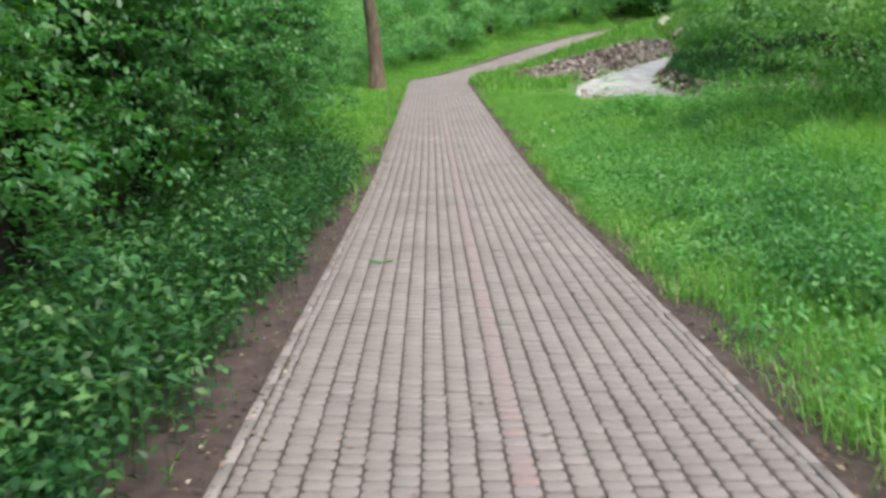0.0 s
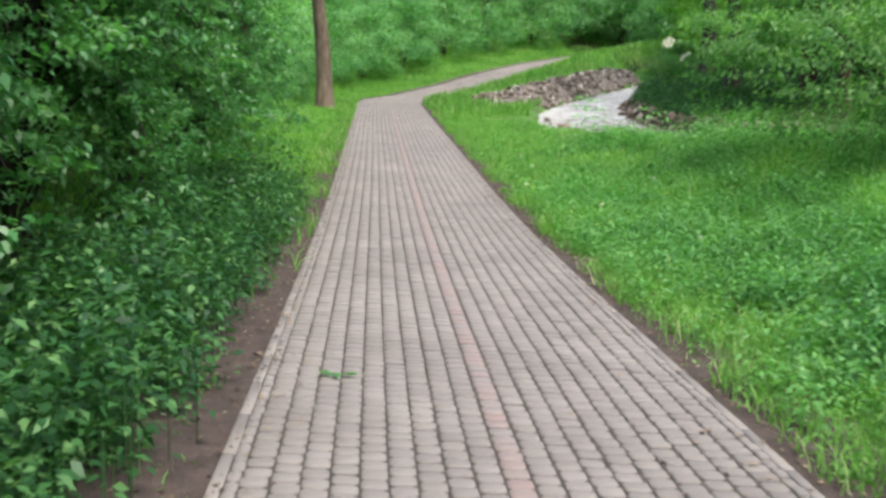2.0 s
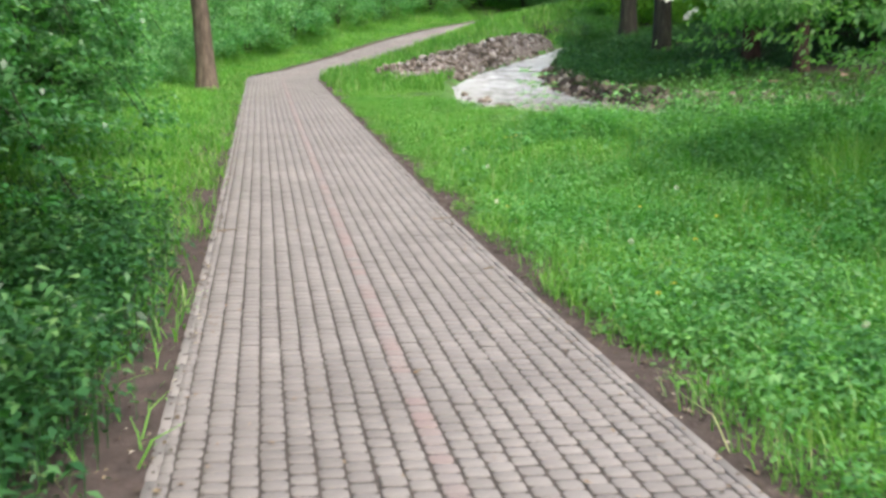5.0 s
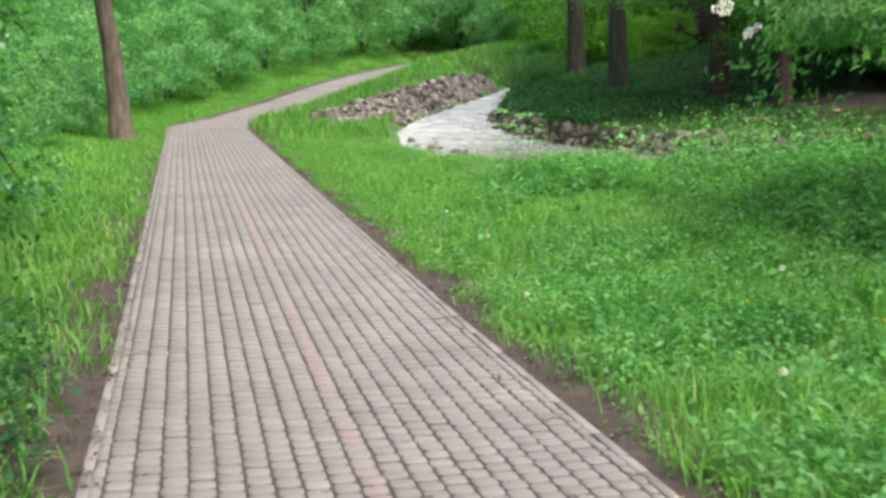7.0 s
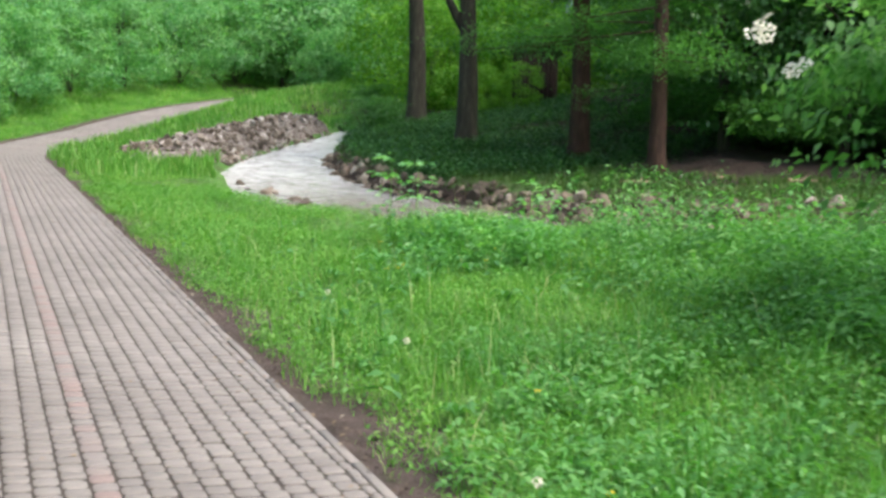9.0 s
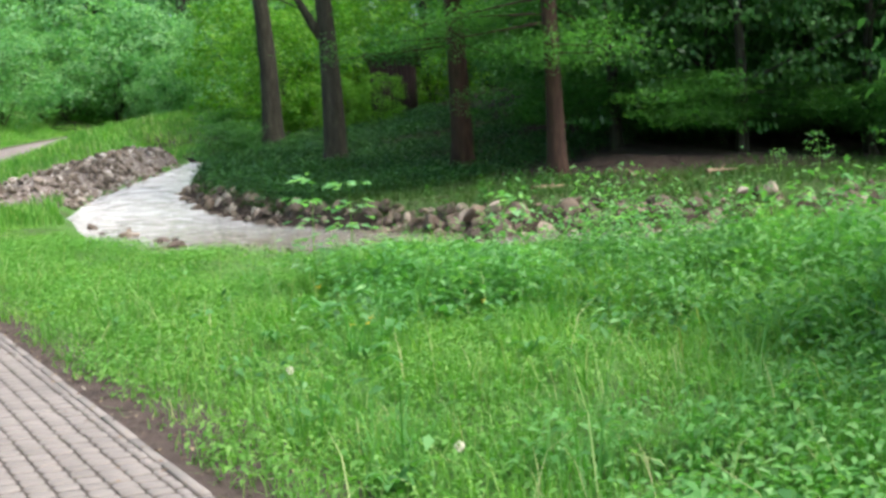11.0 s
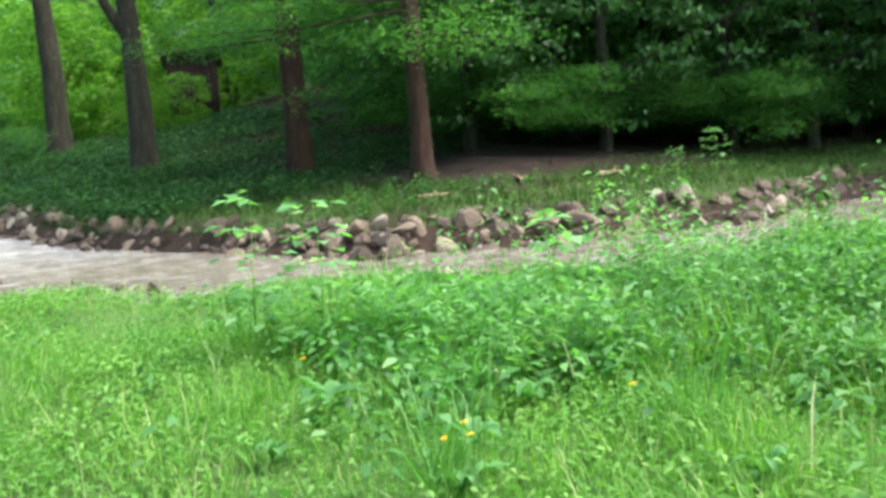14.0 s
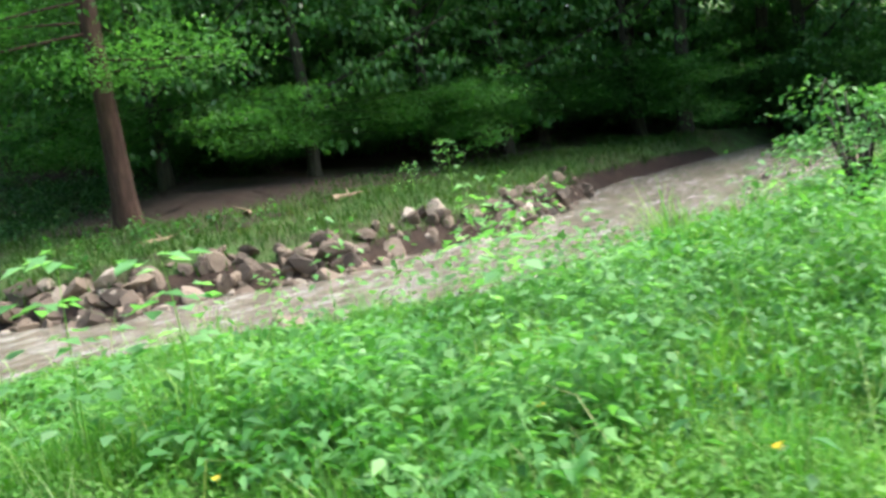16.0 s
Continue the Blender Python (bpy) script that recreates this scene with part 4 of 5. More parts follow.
tagged(new("meadow_herbs", mesh_np("meadow_herbs", *herbs(pts[a], 0.5 * high[a, None], 13, 0.06), LEAF_HERB)), "tall leafy herbs and nettles near the stream", "herbs", kind="stuff")
a = kind_of <= 0.5
tagged(new("ground_elder", mesh_np("ground_elder", *herbs(pts[a], 0.42 * high[a, None], 11, 0.078, 0.1, 0.4), LEAF_GROUND_ELDER)), "broad pale ground elder leaves by the stream", "herbs", kind="stuff")
pts = scatter(41000, 1.15, 5.0, -0.5, 30, lambda x, y: verge(x, y) & chance(smooth01((y + 0.5) / 2.5) * patchy(x, y, 1.9, 3.0) * (0.65 + 0.35 * smooth01((y - 13) / 3))))
tagged(new("clover", mesh_np("clover", *herbs(pts, 0.12, 6, 0.042, 0.06), LEAF_CLOVER)), "low clover and plantain leaves by the path", "herbs", kind="stuff")
pts = scatter(2500, 6, 20, 20, 45, lambda x, y: ((x < 11) | (y > 32)) & (stream_at(x, y)[0] > stream_at(x, y)[1] + 0.3) & (stream_at(x, y)[0] < stream_at(x, y)[1] + 9) & chance(patchy(x, y, 0.8, 6.0) ** 2))
tagged(new("bank_herbs", mesh_np("bank_herbs", *herbs(pts, 0.3, 10, 0.09), LEAF_TREE)), "low leafy plants on the shaded far bank", "herbs", kind="stuff")

pts = scatter(2600, 1.4, 7, 13, 23, lambda x, y: near_side(x, y) & chance(0.04 + 0.7 * wild(x, y)))
tagged(new("broadleaf_herbs", mesh_np("broadleaf_herbs", *herbs(pts, 0.3 * shore(pts[:, 0], pts[:, 1])[:, None], 8, 0.085, 0.09), LEAF_HERB)), "broad leaved herbs among the grass", "herbs", kind="stuff")

pts = scatter(11000, 1.25, 4.8, 1, 16.5, lambda x, y: near_side(x, y) & chance(0.9 * smooth01((clump(x, y, 0.8, 8.0) - 0.22) / 0.3)))
tagged(new("broadleaf_herbs", mesh_np("broadleaf_herbs", *herbs(pts, 0.24, 9, 0.052, 0.08), LEAF_GROUND_ELDER)), "patches of leafy herbs in the meadow grass", "herbs", kind="stuff")

pts = scatter(9400, 1.45, 5.6, 0.5, 11.5, lambda x, y: near_side(x, y) & chance(smooth01((5.6 - x) / 1.2) * smooth01((y - 0.5) / 2) * smooth01((x - 1.4) / 0.8) * smooth01((clump(x, y, 1.1, 14.0) - 0.15) / 0.25)))
tagged(new("leafy_herbs", mesh_np("leafy_herbs", *herbs(pts, 0.2 + 0.26 * clump(pts[:, 0], pts[:, 1], 1.1, 14.0)[:, None], 11, 0.058, 0.08), LEAF_HERB)), "leafy green herbs standing over the meadow grass", "herbs", kind="stuff")

pts = scatter(360, 5.2, 8.3, 17.0, 22.8, lambda x, y: near_side(x, y) & chance(smooth01((clump(x, y, 1.3, 55.0) - 0.25) / 0.2)))
tagged(new("tall_herbs", mesh_np("tall_herbs", *herbs(pts, 0.4 + 0.5 * clump(pts[:, 0], pts[:, 1], 1.3, 55.0)[:, None], 20, 0.068, 0.11, 0.2), LEAF_GROUND_ELDER)), "tall pale leafed herbs standing along the stream edge", "herbs", kind="stuff")

# Ground cover takes the dark nettle leaf in place of the trees' shade.
pts = scatter(15000, 7, 18, 29, 46, lambda x, y: (stream_at(x, y)[0] > stream_at(x, y)[1] + 0.35) & (stream_at(x, y)[0] < stream_at(x, y)[1] + 8) & chance(smooth01((y - 29.5) / 3)))
tagged(new("ground_cover", mesh_np("ground_cover", *herbs(pts, 0.26, 8, 0.085, 0.1), LEAF_NETTLE)), "ground cover on the far bank, tree shade put into its dark green", "herbs", kind="stuff")

# brown leaf litter under the wood, its deep shade put into the colour
dd = np.linspace(0, 40, 50)
idx = np.linspace(60, 225, 90).astype(int)
inset = 2.5 + 1.3 * smooth01((150 - idx) / 14)
V = np.stack([np.column_stack([COURSE[idx, 0] + nrm2[idx, 0] * (COURSE[idx, 2] + inset + q), COURSE[idx, 1] + nrm2[idx, 1] * (COURSE[idx, 2] + inset + q)]) for q in dd], 1)
V = V.reshape(-1, 2)
V = np.column_stack([V, np.concatenate([land(a, c) for a, c in zip(np.array_split(V[:, 0], 20), np.array_split(V[:, 1], 20))]) + 0.02])
mm = len(dd)
i, j = np.meshgrid(np.arange(len(idx) - 1), np.arange(mm - 1), indexing="ij")
F = np.stack([i * mm + j, i * mm + j + 1, (i + 1) * mm + j + 1, (i + 1) * mm + j], -1).reshape(-1, 4)
tagged(new("forest_floor", mesh_np("forest_floor", V, F, SHADED_LITTER, True)), "woodland floor of brown soil and litter, darkened for the wood's shade", "soil", kind="structure")


dd = np.array([-0.15, 0.0, 0.1, 0.2, 0.3])
idx = np.arange(60, 225)
V = np.stack([np.column_stack([COURSE[idx, 0] + nrm2[idx, 0] * (COURSE[idx, 2] + q), COURSE[idx, 1] + nrm2[idx, 1] * (COURSE[idx, 2] + q)]) for q in dd], 1).reshape(-1, 2)
V = np.column_stack([V, np.concatenate([land(a, c) for a, c in zip(np.array_split(V[:, 0], 20), np.array_split(V[:, 1], 20))]) + 0.025])
mm = len(dd)
i, j = np.meshgrid(np.arange(len(idx) - 1), np.arange(mm - 1), indexing="ij")
F = np.stack([i * mm + j, i * mm + j + 1, (i + 1) * mm + j + 1, (i + 1) * mm + j], -1).reshape(-1, 4)
tagged(new("bank_soil", mesh_np("bank_soil", V, F, SHADED_LITTER, True)), "bare brown earth of the far stream bank", "soil", kind="structure")


pts = scatter(9000, -1.6, 1.6, 0, 34, lambda x, y: (np.abs(x) > 1.08) & chance(patchy(x, y, 3.1, 2.0) ** 2))
pts[:, 2] += 0.01
tagged(new("verge_weeds", mesh_np("verge_weeds", *joined(blades(pts, 0.055, 0.006, 0.9), herbs(pts[::3], 0.05, 4, 0.03, 0.04)), LEAF_CLOVER)), "scattered weeds on the bare verge by the kerb", "weeds", kind="stuff")

# seed stalks and tall tufts in the meadow
pts = scatter(4200, 1.3, 8, 2, 26, lambda x, y: near_side(x, y) & chance(patchy(x, y, 1.2, 9.0)))
tagged(new("grass_stalks", mesh_np("grass_stalks", *blades(pts, rng.uniform(0.15, 0.5, len(pts)), 0.005, 0.9), STRAW)), "pale seed stalks standing in the meadow grass", "grass", kind="stuff")
pts = scatter(1700, 1.6, 8.5, 3, 22.5, lambda x, y: near_side(x, y) & chance(0.04 + 0.36 * wild(x, y) * (0.4 + patchy(x, y, 1.3, 21.0))))
pts = np.repeat(pts, 46, 0) + rng.normal(size=(len(pts) * 46, 3)) * np.array([0.07, 0.07, 0])
tagged(new("grass_tufts", mesh_np("grass_tufts", *blades(pts, rng.uniform(0.2, 0.58, len(pts)) * shore(pts[:, 0], pts[:, 1]), 0.0065, 1.1), TUFT)), "tall tufts of coarse grass among the herbs", "grass", kind="stuff")

# single plants
def sapling(label, at, height, n_leaf, length, mat, group="saplings"):
    ob = thing("sapling", label, "sapling", group, at)
    part("stem", mesh_np("stem", *limb((0, 0, -0.05), (0.05, 0.03, height), 0.009, 5), GRASS, True), ob)
    tier = rng.integers(0, 5, n_leaf)
    z = height * (0.3 + 0.7 * tier / 4) + 0.02 * rng.normal(size=n_leaf)
    a = rng.uniform(0, 6.28, n_leaf)
    r = (0.05 + 0.24 * rng.uniform(0.2, 1, n_leaf)) * (1.25 - 0.17 * tier)
    c = np.column_stack([r * np.cos(a), r * np.sin(a), z])
    part("foliage", mesh_np("foliage", *leaves(c, length, length * 0.75, 0.85, 0.15, np.column_stack([np.cos(a), np.sin(a), 0 * a])), mat), ob)
    return ob


for x, y, h, q, ln in ((3.45, 20.57, 0.92, 60, 0.1), (3.35, 21.04, 0.94, 54, 0.1), (4.1, 19.4, 0.8, 46, 0.085), (4.5, 19.75, 0.72, 40, 0.085), (6.7, 18.7, 0.8, 40, 0.07), (7.5, 18.5, 0.85, 44, 0.07), (5.9, 18.4, 0.7, 40, 0.07), (4.9, 19.2, 0.6, 36, 0.08), (5.4, 18.8, 0.55, 36, 0.08), (13.45, 24.35, 0.7, 100, 0.06), (13.0, 24.7, 0.4, 60, 0.06)):
    sapling("young maple sapling with broad pale green leaves", on(x, y), h, q, ln, LEAF_LIGHT)
sh = thing("shrub", "small pale willow shrub on the near stream bank", "shrub", "stream bank shrubs", on(8.0, 18.5))
wood, green = boughs(0.95, (0.42, 0.42), 34, 7, 12, 0.052, 0.2, 4.0)
part("wood", mesh_np("wood", *wood, BARK, True), sh)
part("crown", mesh_np("crown", *green, LEAF_HERB), sh)
spread(sh, [(9.6, 18.0, 0.8), (11.4, 18.0, 0.9)])


def dock(at, turn, size=1.0):
    ob = thing("dock_plant", "broad leaved dock plant in the grass", "plant", "dock plants", at, turn, size)
    for q in range(6):
        a = q * 1.05 + rng.normal() * 0.2
        u = np.linspace(0, 1, 6)
        w = 0.026 * np.sin(np.pi * (0.08 + 0.9 * u)) ** 0.8
        ln = rng.uniform(0.08, 0.13)
        mid = np.column_stack([u * ln * math.cos(a), u * ln * math.sin(a), 0.05 + rng.uniform(0.03, 0.09) * np.sin(u * 2.6)])
        sd = np.array([-math.sin(a), math.cos(a), 0.15])
        v = np.concatenate([mid - sd * w[:, None], mid + np.array([0, 0, -0.01]), mid + sd * w[:, None]])
        f = [(r * 6 + c, (r + 1) * 6 + c, (r + 1) * 6 + c + 1, r * 6 + c + 1) for r in range(2) for c in range(5)]
        part("leaf", mesh_np("leaf", v, f, LEAF_HERB, True), ob)
    return ob


for x, y in ((2.5, 18.5), (3.3, 19.5), (1.6, 16.6), (2.0, 14.8), (1.7, 11.2), (3.0, 17.6), (4.0, 18.0), (1.6, 9.2), (2.3, 19.4), (1.7, 15.5), (2.4, 10.3)):
    dock(on(x, y), x * 9)
for x, y, k in ((2.8, 19.7, 1.7), (2.75, 18.7, 1.2), (3.3, 18.9, 1.2), (3.9, 19.1, 1.2)):
    dock(on(x, y, 0.03), x * 9, k)


def flower(name, label, at, height, head, mat, group):
    ob = thing(name, label, "flower", group, at)
    part("stalk", mesh_np("stalk", *limb((0, 0, -0.02), (0.02, 0.01, height), 0.004, 5), GRASS, True), ob)
    part("flower_head", head, ob).location = (0.02, 0.01, height)
    return ob


def ball(size, mat):
    d = unit(rng.normal(size=(90, 3))) * size
    return mesh_np("seed_head", *leaves(d, size * 0.5, size * 0.4, 0.2), mat)


cup = umbel(0.017, YELLOW)
clock = ball(0.018, BLOSSOM)
for x, y in ((2.47, 18.44), (2.4, 18.5), (2.55, 18.55), (1.5, 13.82), (1.35, 13.7), (1.45, 10.4), (1.7, 10.9), (1.62, 10.6), (2.6, 12.3), (2.2, 11.7), (2.3, 13.1), (3.6, 19.1), (3.1, 18.2), (1.9, 15.1), (2.9, 20.0)):
    flower("buttercup", "yellow buttercup in the meadow", on(x, y), 0.26, cup, YELLOW, "buttercups")
for x, y in ((1.31, 13.99), (1.71, 16.29), (1.81, 11.9), (1.75, 17.9), (2.1, 9.4), (2.8, 13.6)):
    flower("dandelion_clock", "white dandelion seed head in the grass", on(x, y), 0.26, clock, BLOSSOM, "dandelion clocks")


# ---- stones ----
def stone_mesh(seed, mat):
    """A broken stone: a lump cut by random planes."""
    bm = bmesh.new()
    bmesh.ops.create_icosphere(bm, subdivisions=2, radius=0.5)
    cuts = [(Vector((random.gauss(0, 1), random.gauss(0, 1), random.gauss(0, 1))).normalized(), random.uniform(0.2, 0.36)) for _ in range(13)]
    sx, sy, sz = 1.0, random.uniform(0.6, 0.95), random.uniform(0.45, 0.75)
    for v in bm.verts:
        for d, far in cuts:
            over = v.co.dot(d) - far
            if over > 0:
                v.co -= d * over
        v.co *= 1 + 0.12 * noise.noise(v.co * 5 + Vector((0, seed * 3.3, 0)))
        v.co = Vector((v.co.x * sx, v.co.y * sy, v.co.z * sz)) * 1.45
    me = bpy.data.meshes.new("stone")
    bm.to_mesh(me)
    bm.free()
    me.materials.append(mat)
    return me


STONES = [stone_mesh(q, ROCK) for q in range(7)]
STONES_BROWN = [stone_mesh(q, ROCK_BROWN) for q in range(7)]


def heap(name, label, category, spots, kinds):
    ob = thing(name, label, category)
    for x, y, z, s in spots:
        st = new("stone", kinds[int(rng.integers(7))])
        st.parent = ob
        st.location = (x, y, z)
        st.rotation_euler = rng.uniform(0, 6.28, 3) * np.array([0.15, 0.15, 1])
        st.scale = (s, s, s)
    return ob


idx = np.where((COURSE[:, 1] > 37.0) & (COURSE[:, 1] < 47.2))[0]
dd = np.linspace(-0.2, 3.1, 14)
V = np.stack([np.column_stack([COURSE[idx, 0] - nrm2[idx, 0] * (COURSE[idx, 2] + q), COURSE[idx, 1] - nrm2[idx, 1] * (COURSE[idx, 2] + q)]) for q in dd], 1).reshape(-1, 2)
hump = (0.7 * np.sin(np.clip(dd / 2.2, 0, 1) * 2.6)[None] * np.clip((COURSE[idx, 1] - 36) / 3, 0, 1)[:, None] * smooth01((3.1 - dd) / 0.6)).ravel()
V = np.column_stack([V, np.maximum(land(V[:, 0], V[:, 1]), np.repeat(COURSE[idx, 3], len(dd))) + hump - 0.1 + 0.03 * rng.normal(size=len(V))])
mm = len(dd)
i, j = np.meshgrid(np.arange(len(idx) - 1), np.arange(mm - 1), indexing="ij")
F = np.stack([i * mm + j, i * mm + j + 1, (i + 1) * mm + j + 1, (i + 1) * mm + j], -1).reshape(-1, 4)
tagged(new("gravel_bank", mesh_np("gravel_bank", V, F, GRAVEL, True)), "bank of brown gravel under the rubble stones", "gravel", kind="structure")
for lo, hi, lab in ((24, 62, "heap of broken brown rubble stones beside the stream"), (50, 84, "spread of brown and white rubble by the water"), (30, 74, "gravelly rubble between the path and the stream")):
    spots = []
    while len(spots) < 300:
        q = int(rng.integers(lo, hi))
        x0, y0, w, zw = COURSE[q]
        if not 37.2 < y0 < 47.0:
            continue
        d0 = 3.2 * rng.uniform(0, 1) ** 1.1 - 0.1
        x, y = x0 - nrm2[q, 0] * (w + d0), y0 - nrm2[q, 1] * (w + d0)
        if x < path_x(y) + 1.3:
            continue
        hump = 0.75 * math.sin(min(1.0, d0 / 2.2) * 2.6) * min(1.0, (y0 - 36) / 3)
        spots.append((x, y, max(zw, float(land(x, y)[0])) + hump * rng.uniform(0.75, 1.0) - 0.03, rng.uniform(0.08, 0.24)))
    heap("rubble_heap", lab, "stones", spots, STONES)
for lo, hi, lab in ((64, 128, "rough brown stones along the far stream bank"), (128, 168, "packed broken stones under the grassy far bank"), (168, 212, "broken stones edging the stream by the wood")):
    spots = []
    while len(spots) < 290:
        idx = int(rng.integers(lo, hi))
        x, y, w, zw = COURSE[idx]
        if not (y < 41 and x < 18.5) or rng.uniform() < 0.35 * (math.sin(idx * 0.33) > 0.6):
            continue
        if rng.uniform() < 0.1 and y < 34:
            o = -w * rng.uniform(0.3, 0.95)
            spots.append((x + nrm2[idx, 0] * o, y + nrm2[idx, 1] * o, zw - 0.02, rng.uniform(0.1, 0.3)))
            continue
        o = w + rng.uniform(-0.12, 0.48)
        size = rng.uniform(0.26, 0.38) if rng.uniform() < 0.14 else rng.uniform(0.1, 0.27)
        sx, sy = x + nrm2[idx, 0] * o, y + nrm2[idx, 1] * o
        spots.append((sx, sy, max(zw - 0.05, float(land(sx, sy)[0])) + rng.uniform(-0.07, 0.05), size))
    heap("stone_revetment", lab, "stones", spots, STONES_BROWN)

# small hut among the far trees
HUT, n, l, b = material("dark_red_boards", 0.85)
t1 = noise_tex(n, l, 3, 5, 0.6, stretch=(8, 8, 0.6))
r = ramp(n, [(0.3, (0.02, 0.01, 0.008)), (0.7, (0.055, 0.026, 0.02))])
l.new(t1.outputs[0], r.inputs[0])
l.new(r.outputs[0], b.inputs["Base Color"])
MOSS, n, l, b = material("mossy_roof", 1.0)
t1 = noise_tex(n, l, 4, 5, 0.7)
r = ramp(n, [(0.35, (0.04, 0.045, 0.035)), (0.6, (0.09, 0.14, 0.03)), (0.8, (0.16, 0.24, 0.05))])
l.new(t1.outputs[0], r.inputs[0])
l.new(r.outputs[0], b.inputs["Base Color"])


def box(lo, hi):
    v = np.array([(x, y, z) for z in (lo[2], hi[2]) for x, y in ((lo[0], lo[1]), (hi[0], lo[1]), (hi[0], hi[1]), (lo[0], hi[1]))])
    return v, np.array([(3, 2, 1, 0), (4, 5, 6, 7), (0, 1, 5, 4), (1, 2, 6, 5), (2, 3, 7, 6), (3, 0, 4, 7)])


hut = thing("hut", "small dark red wooden hut with a mossy roof", "hut", "", on(17.5, 44.8), -0.6, 0.78)
for k in range(9):
    x = -0.9 + 0.2 * k
    part("board", mesh_np("board", *box((x, -0.8, -0.4), (x + 0.19, -0.77 + 0.004 * (k % 2), 2.6)), HUT), hut)
    part("board", mesh_np("board", *box((x, 0.77, -0.4), (x + 0.19, 0.8, 2.3)), HUT), hut)
for k in range(8):
    y = -0.77 + 0.192 * k
    part("board", mesh_np("board", *box((-0.93, y, -0.4), (-0.9, y + 0.184, 2.55 - 0.04 * k)), HUT), hut)
    part("board", mesh_np("board", *box((0.9, y, -0.4), (0.93, y + 0.184, 2.55 - 0.04 * k)), HUT), hut)
v, f = box((-1.15, -1.05, 2.6), (1.15, 1.05, 2.7))
v[:, 2] -= (v[:, 1] + 0.8) * 0.19 - 0.03
part("roof", mesh_np("roof", v, f, MOSS), hut, "mossy sloping roof")

# fallen branch and weathered wood on the far bank
for x, y, ln, turn in ((11.4, 26.2, 0.4, 0.4), (9.9, 26.4, 0.9, 0.15), (12.5, 25.4, 0.5, -0.5)):
    p0 = on(x, y, 0.06)
    ob = thing("fallen_branch", "weathered fallen branch on the bank grass", "branch", "fallen branches", p0, turn)
    part("wood", mesh_np("wood", *limb((-ln / 2, 0, 0.0), (ln / 2, 0.05, 0.03), 0.05, 8), DEADWOOD, True), ob)
    part("twig", mesh_np("twig", *limb((0, 0, 0.02), (ln * 0.25, 0.25, 0.12), 0.018, 5), DEADWOOD, True), ob)

# dry leaves and crumbs of soil on the path
q = 420
side = np.where(rng.uniform(size=q) < 0.5, -1, 1)
sx = np.where(rng.uniform(size=q) < 0.7, side * (1.05 - np.abs(rng.normal(size=q)) * 0.12), rng.uniform(-1, 1, q))
sy = rng.uniform(1, 26, q)
c = np.column_stack([sx, sy, path_z(sy) - 0.03 * sx + 0.006])
tagged(new("leaf_litter", mesh_np("leaf_litter", *leaves(c, 0.035, 0.018, 0.9), DEADWOOD)), "dry brown leaves and twigs on the path", "litter", kind="stuff")

q = 5000
side = np.where(rng.uniform(size=q) < 0.5, -1, 1)
sx = side * (1.06 + np.abs(rng.normal(size=q)) * 0.2)
sy = rng.uniform(0, 34, q)
c = np.column_stack([sx, sy, path_z(sy) - 0.03 * np.clip(sx, -HALF, HALF) + 0.004])
tagged(new("soil_crumbs", mesh_np("soil_crumbs", *leaves(c, 0.024, 0.018, 0.8), SOIL)), "crumbs of soil and grit beside the kerb", "soil", kind="stuff")

DRY, n, l, b = material("pale_dry_leaf", 0.9)
g = n.new("ShaderNodeNewGeometry")
r = ramp(n, [(0.0, (0.06, 0.042, 0.028)), (0.6, (0.14, 0.1, 0.06)), (0.9, (0.26, 0.2, 0.12)), (1.0, (0.5, 0.45, 0.36))])
l.new(g.outputs["Random Per Island"], r.inputs[0])
l.new(r.outputs[0], b.inputs["Base Color"])
q = 2000
side = np.where(rng.uniform(size=q) < 0.5, -1, 1)
sx = side * (1.02 + np.abs(rng.normal(size=q)) * 0.2)
sy = rng.uniform(0, 30, q)
c = np.column_stack([sx, sy, path_z(sy) - 0.03 * np.clip(sx, -HALF, HALF) + 0.008])
tagged(new("dry_leaves", mesh_np("dry_leaves", *leaves(c, 0.032, 0.02, 0.85), DRY)), "pale dry leaves and petals by the kerb", "litter", kind="stuff")

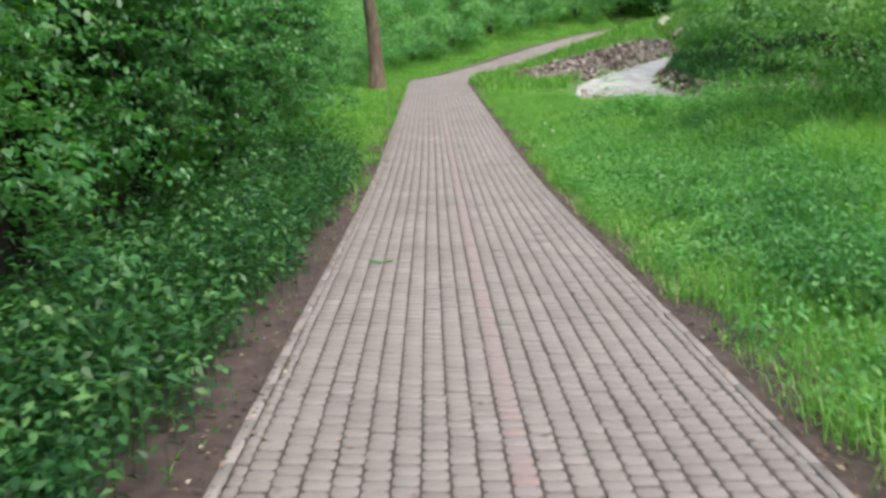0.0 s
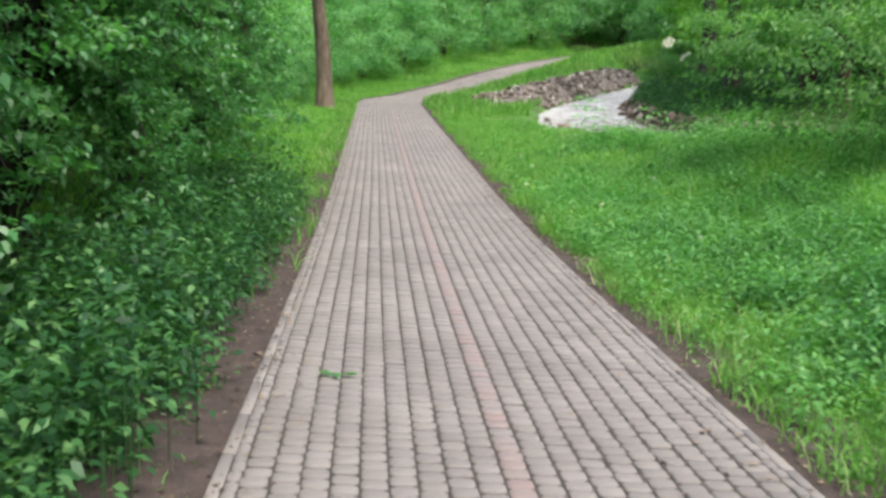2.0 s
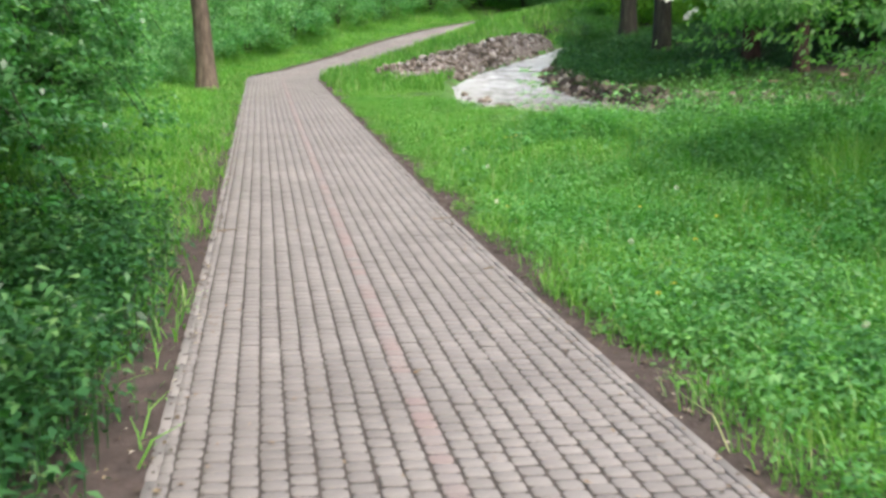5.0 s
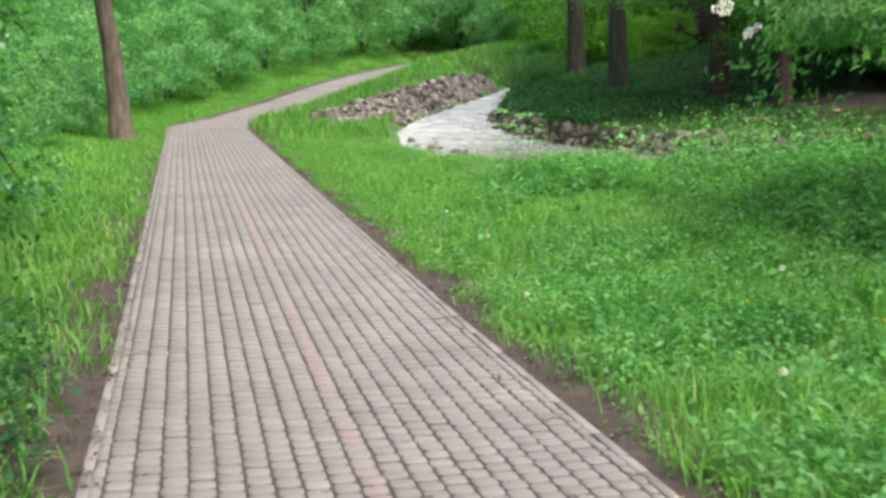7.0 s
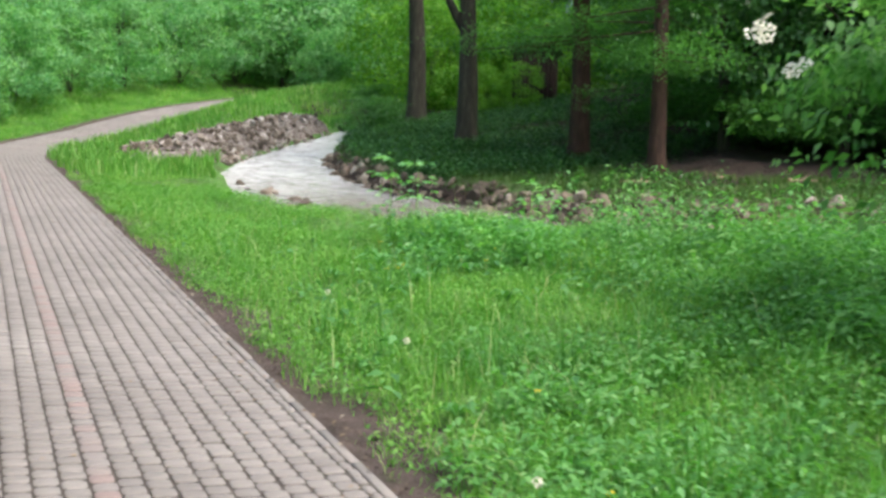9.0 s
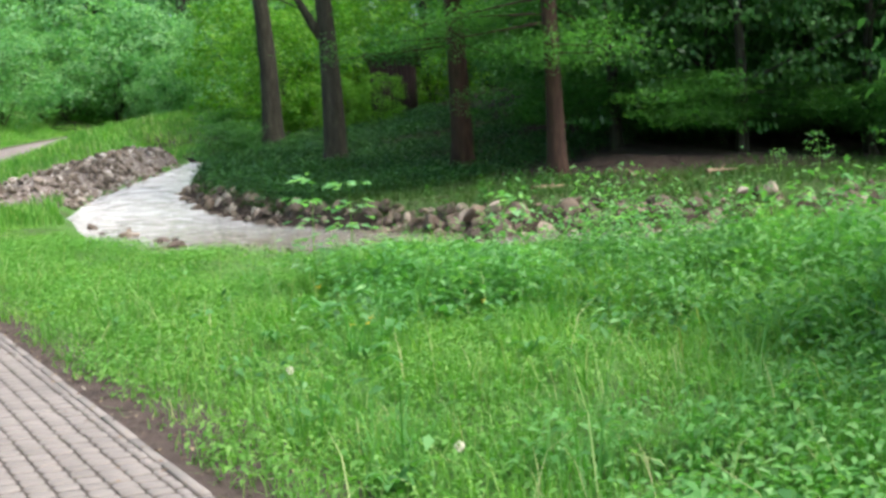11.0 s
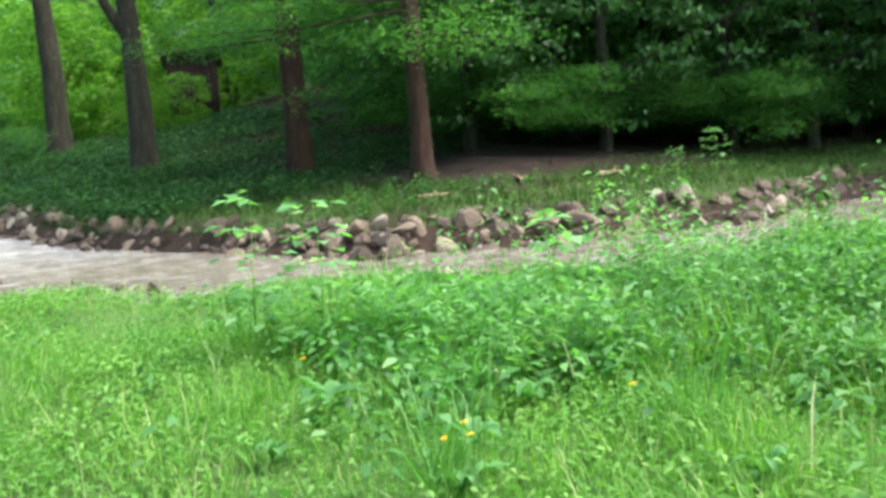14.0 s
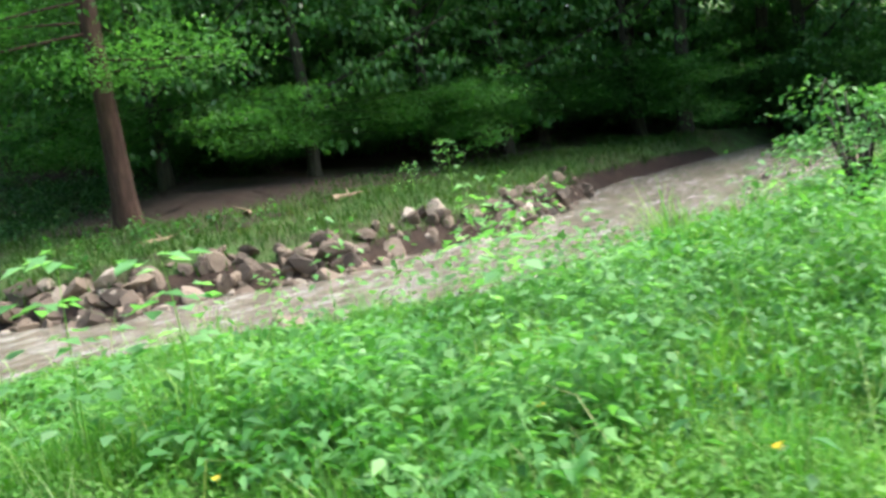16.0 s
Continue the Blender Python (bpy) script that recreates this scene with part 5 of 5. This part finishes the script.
fallen = thing("fallen_leaf", "fallen green leaf lying on the pavers", "leaf", "", (-0.72, 5.66, float(path_z(5.66)) + 0.026))
part("blade", mesh_np("blade", *leaves(np.array([(0, 0, 0.012), (0.06, 0.02, 0.012), (-0.05, 0.03, 0.012)]), 0.085, 0.04, 0.97), LEAF_SHRUB), fallen)
for x, y, ln, turn in ((0.93, 12.3, 0.12, 0.3), (0.9, 13.1, 0.16, 1.2), (0.05, 9.8, 0.05, 0.2), (0.85, 5.0, 0.09, 0.5), (-0.95, 13.9, 0.2, 0.1), (0.95, 14.5, 0.22, 0.2), (1.2, 12.0, 0.15, 2.0)):
    tw = thing("twig", "small dry twig on the path edge", "twig", "twigs", (x, y, float(path_z(y)) - 0.03 * x + 0.006), turn)
    part("stick", mesh_np("stick", *limb((-ln / 2, 0, 0), (ln / 2, 0.02, 0.004), 0.007, 5), DEADWOOD, True), tw)

# kerb stones along both edges
kv = np.array([(hx * 0.024, hy * 0.247, z) for z, g in ((-0.06, 0), (0.0, 0)) for hx, hy in ((-1, -1), (1, -1), (1, 1), (-1, 1))])
kv = np.concatenate([kv[:4], kv[4:] * np.array([1, 1, 0]) + np.array([0, 0, -0.006]), kv[4:] * np.array([0.75, 0.985, 1])])
kf = [(r * 4 + c, r * 4 + (c + 1) % 4, r * 4 + 4 + (c + 1) % 4, r * 4 + 4 + c) for r in range(2) for c in range(4)] + [(8, 9, 10, 11)]
kerb = mesh_np("kerb_stone", kv, kf, PAVER)
for q in range(107):
    y = -4.7 + q * 0.5
    for side in (-1, 1):
        sl = float((path_x(y + 0.1) - path_x(y - 0.1)) / 0.2)
        ob = new("kerb_stone", kerb)
        ob.parent = path
        ob.location = (float(lane_x(1.022 if side > 0 else -1.075, y)), y, float(path_z(y)) - 0.03 * side + 0.004 + rng.normal() * 0.002)
        ob.rotation_euler = (math.atan(float(path_z(y + 0.2) - path_z(y - 0.2)) / 0.4), 0, -math.atan(sl) + rng.normal() * 0.004)

# the nearest blocks of the path
for q in np.where(near_block)[0]:
    ob = new("paver", block_red if red[q] else block)
    ob.parent = path
    ob.location = (px[q], py[q], float(path_z(py[q])) - 0.03 * px[q] + lift[q])
    ob.rotation_euler = (tilt[q, 1], 0.03 + tilt[q, 0], 0)
    ob.scale[0] = 0.48 if half[q] else 1.0
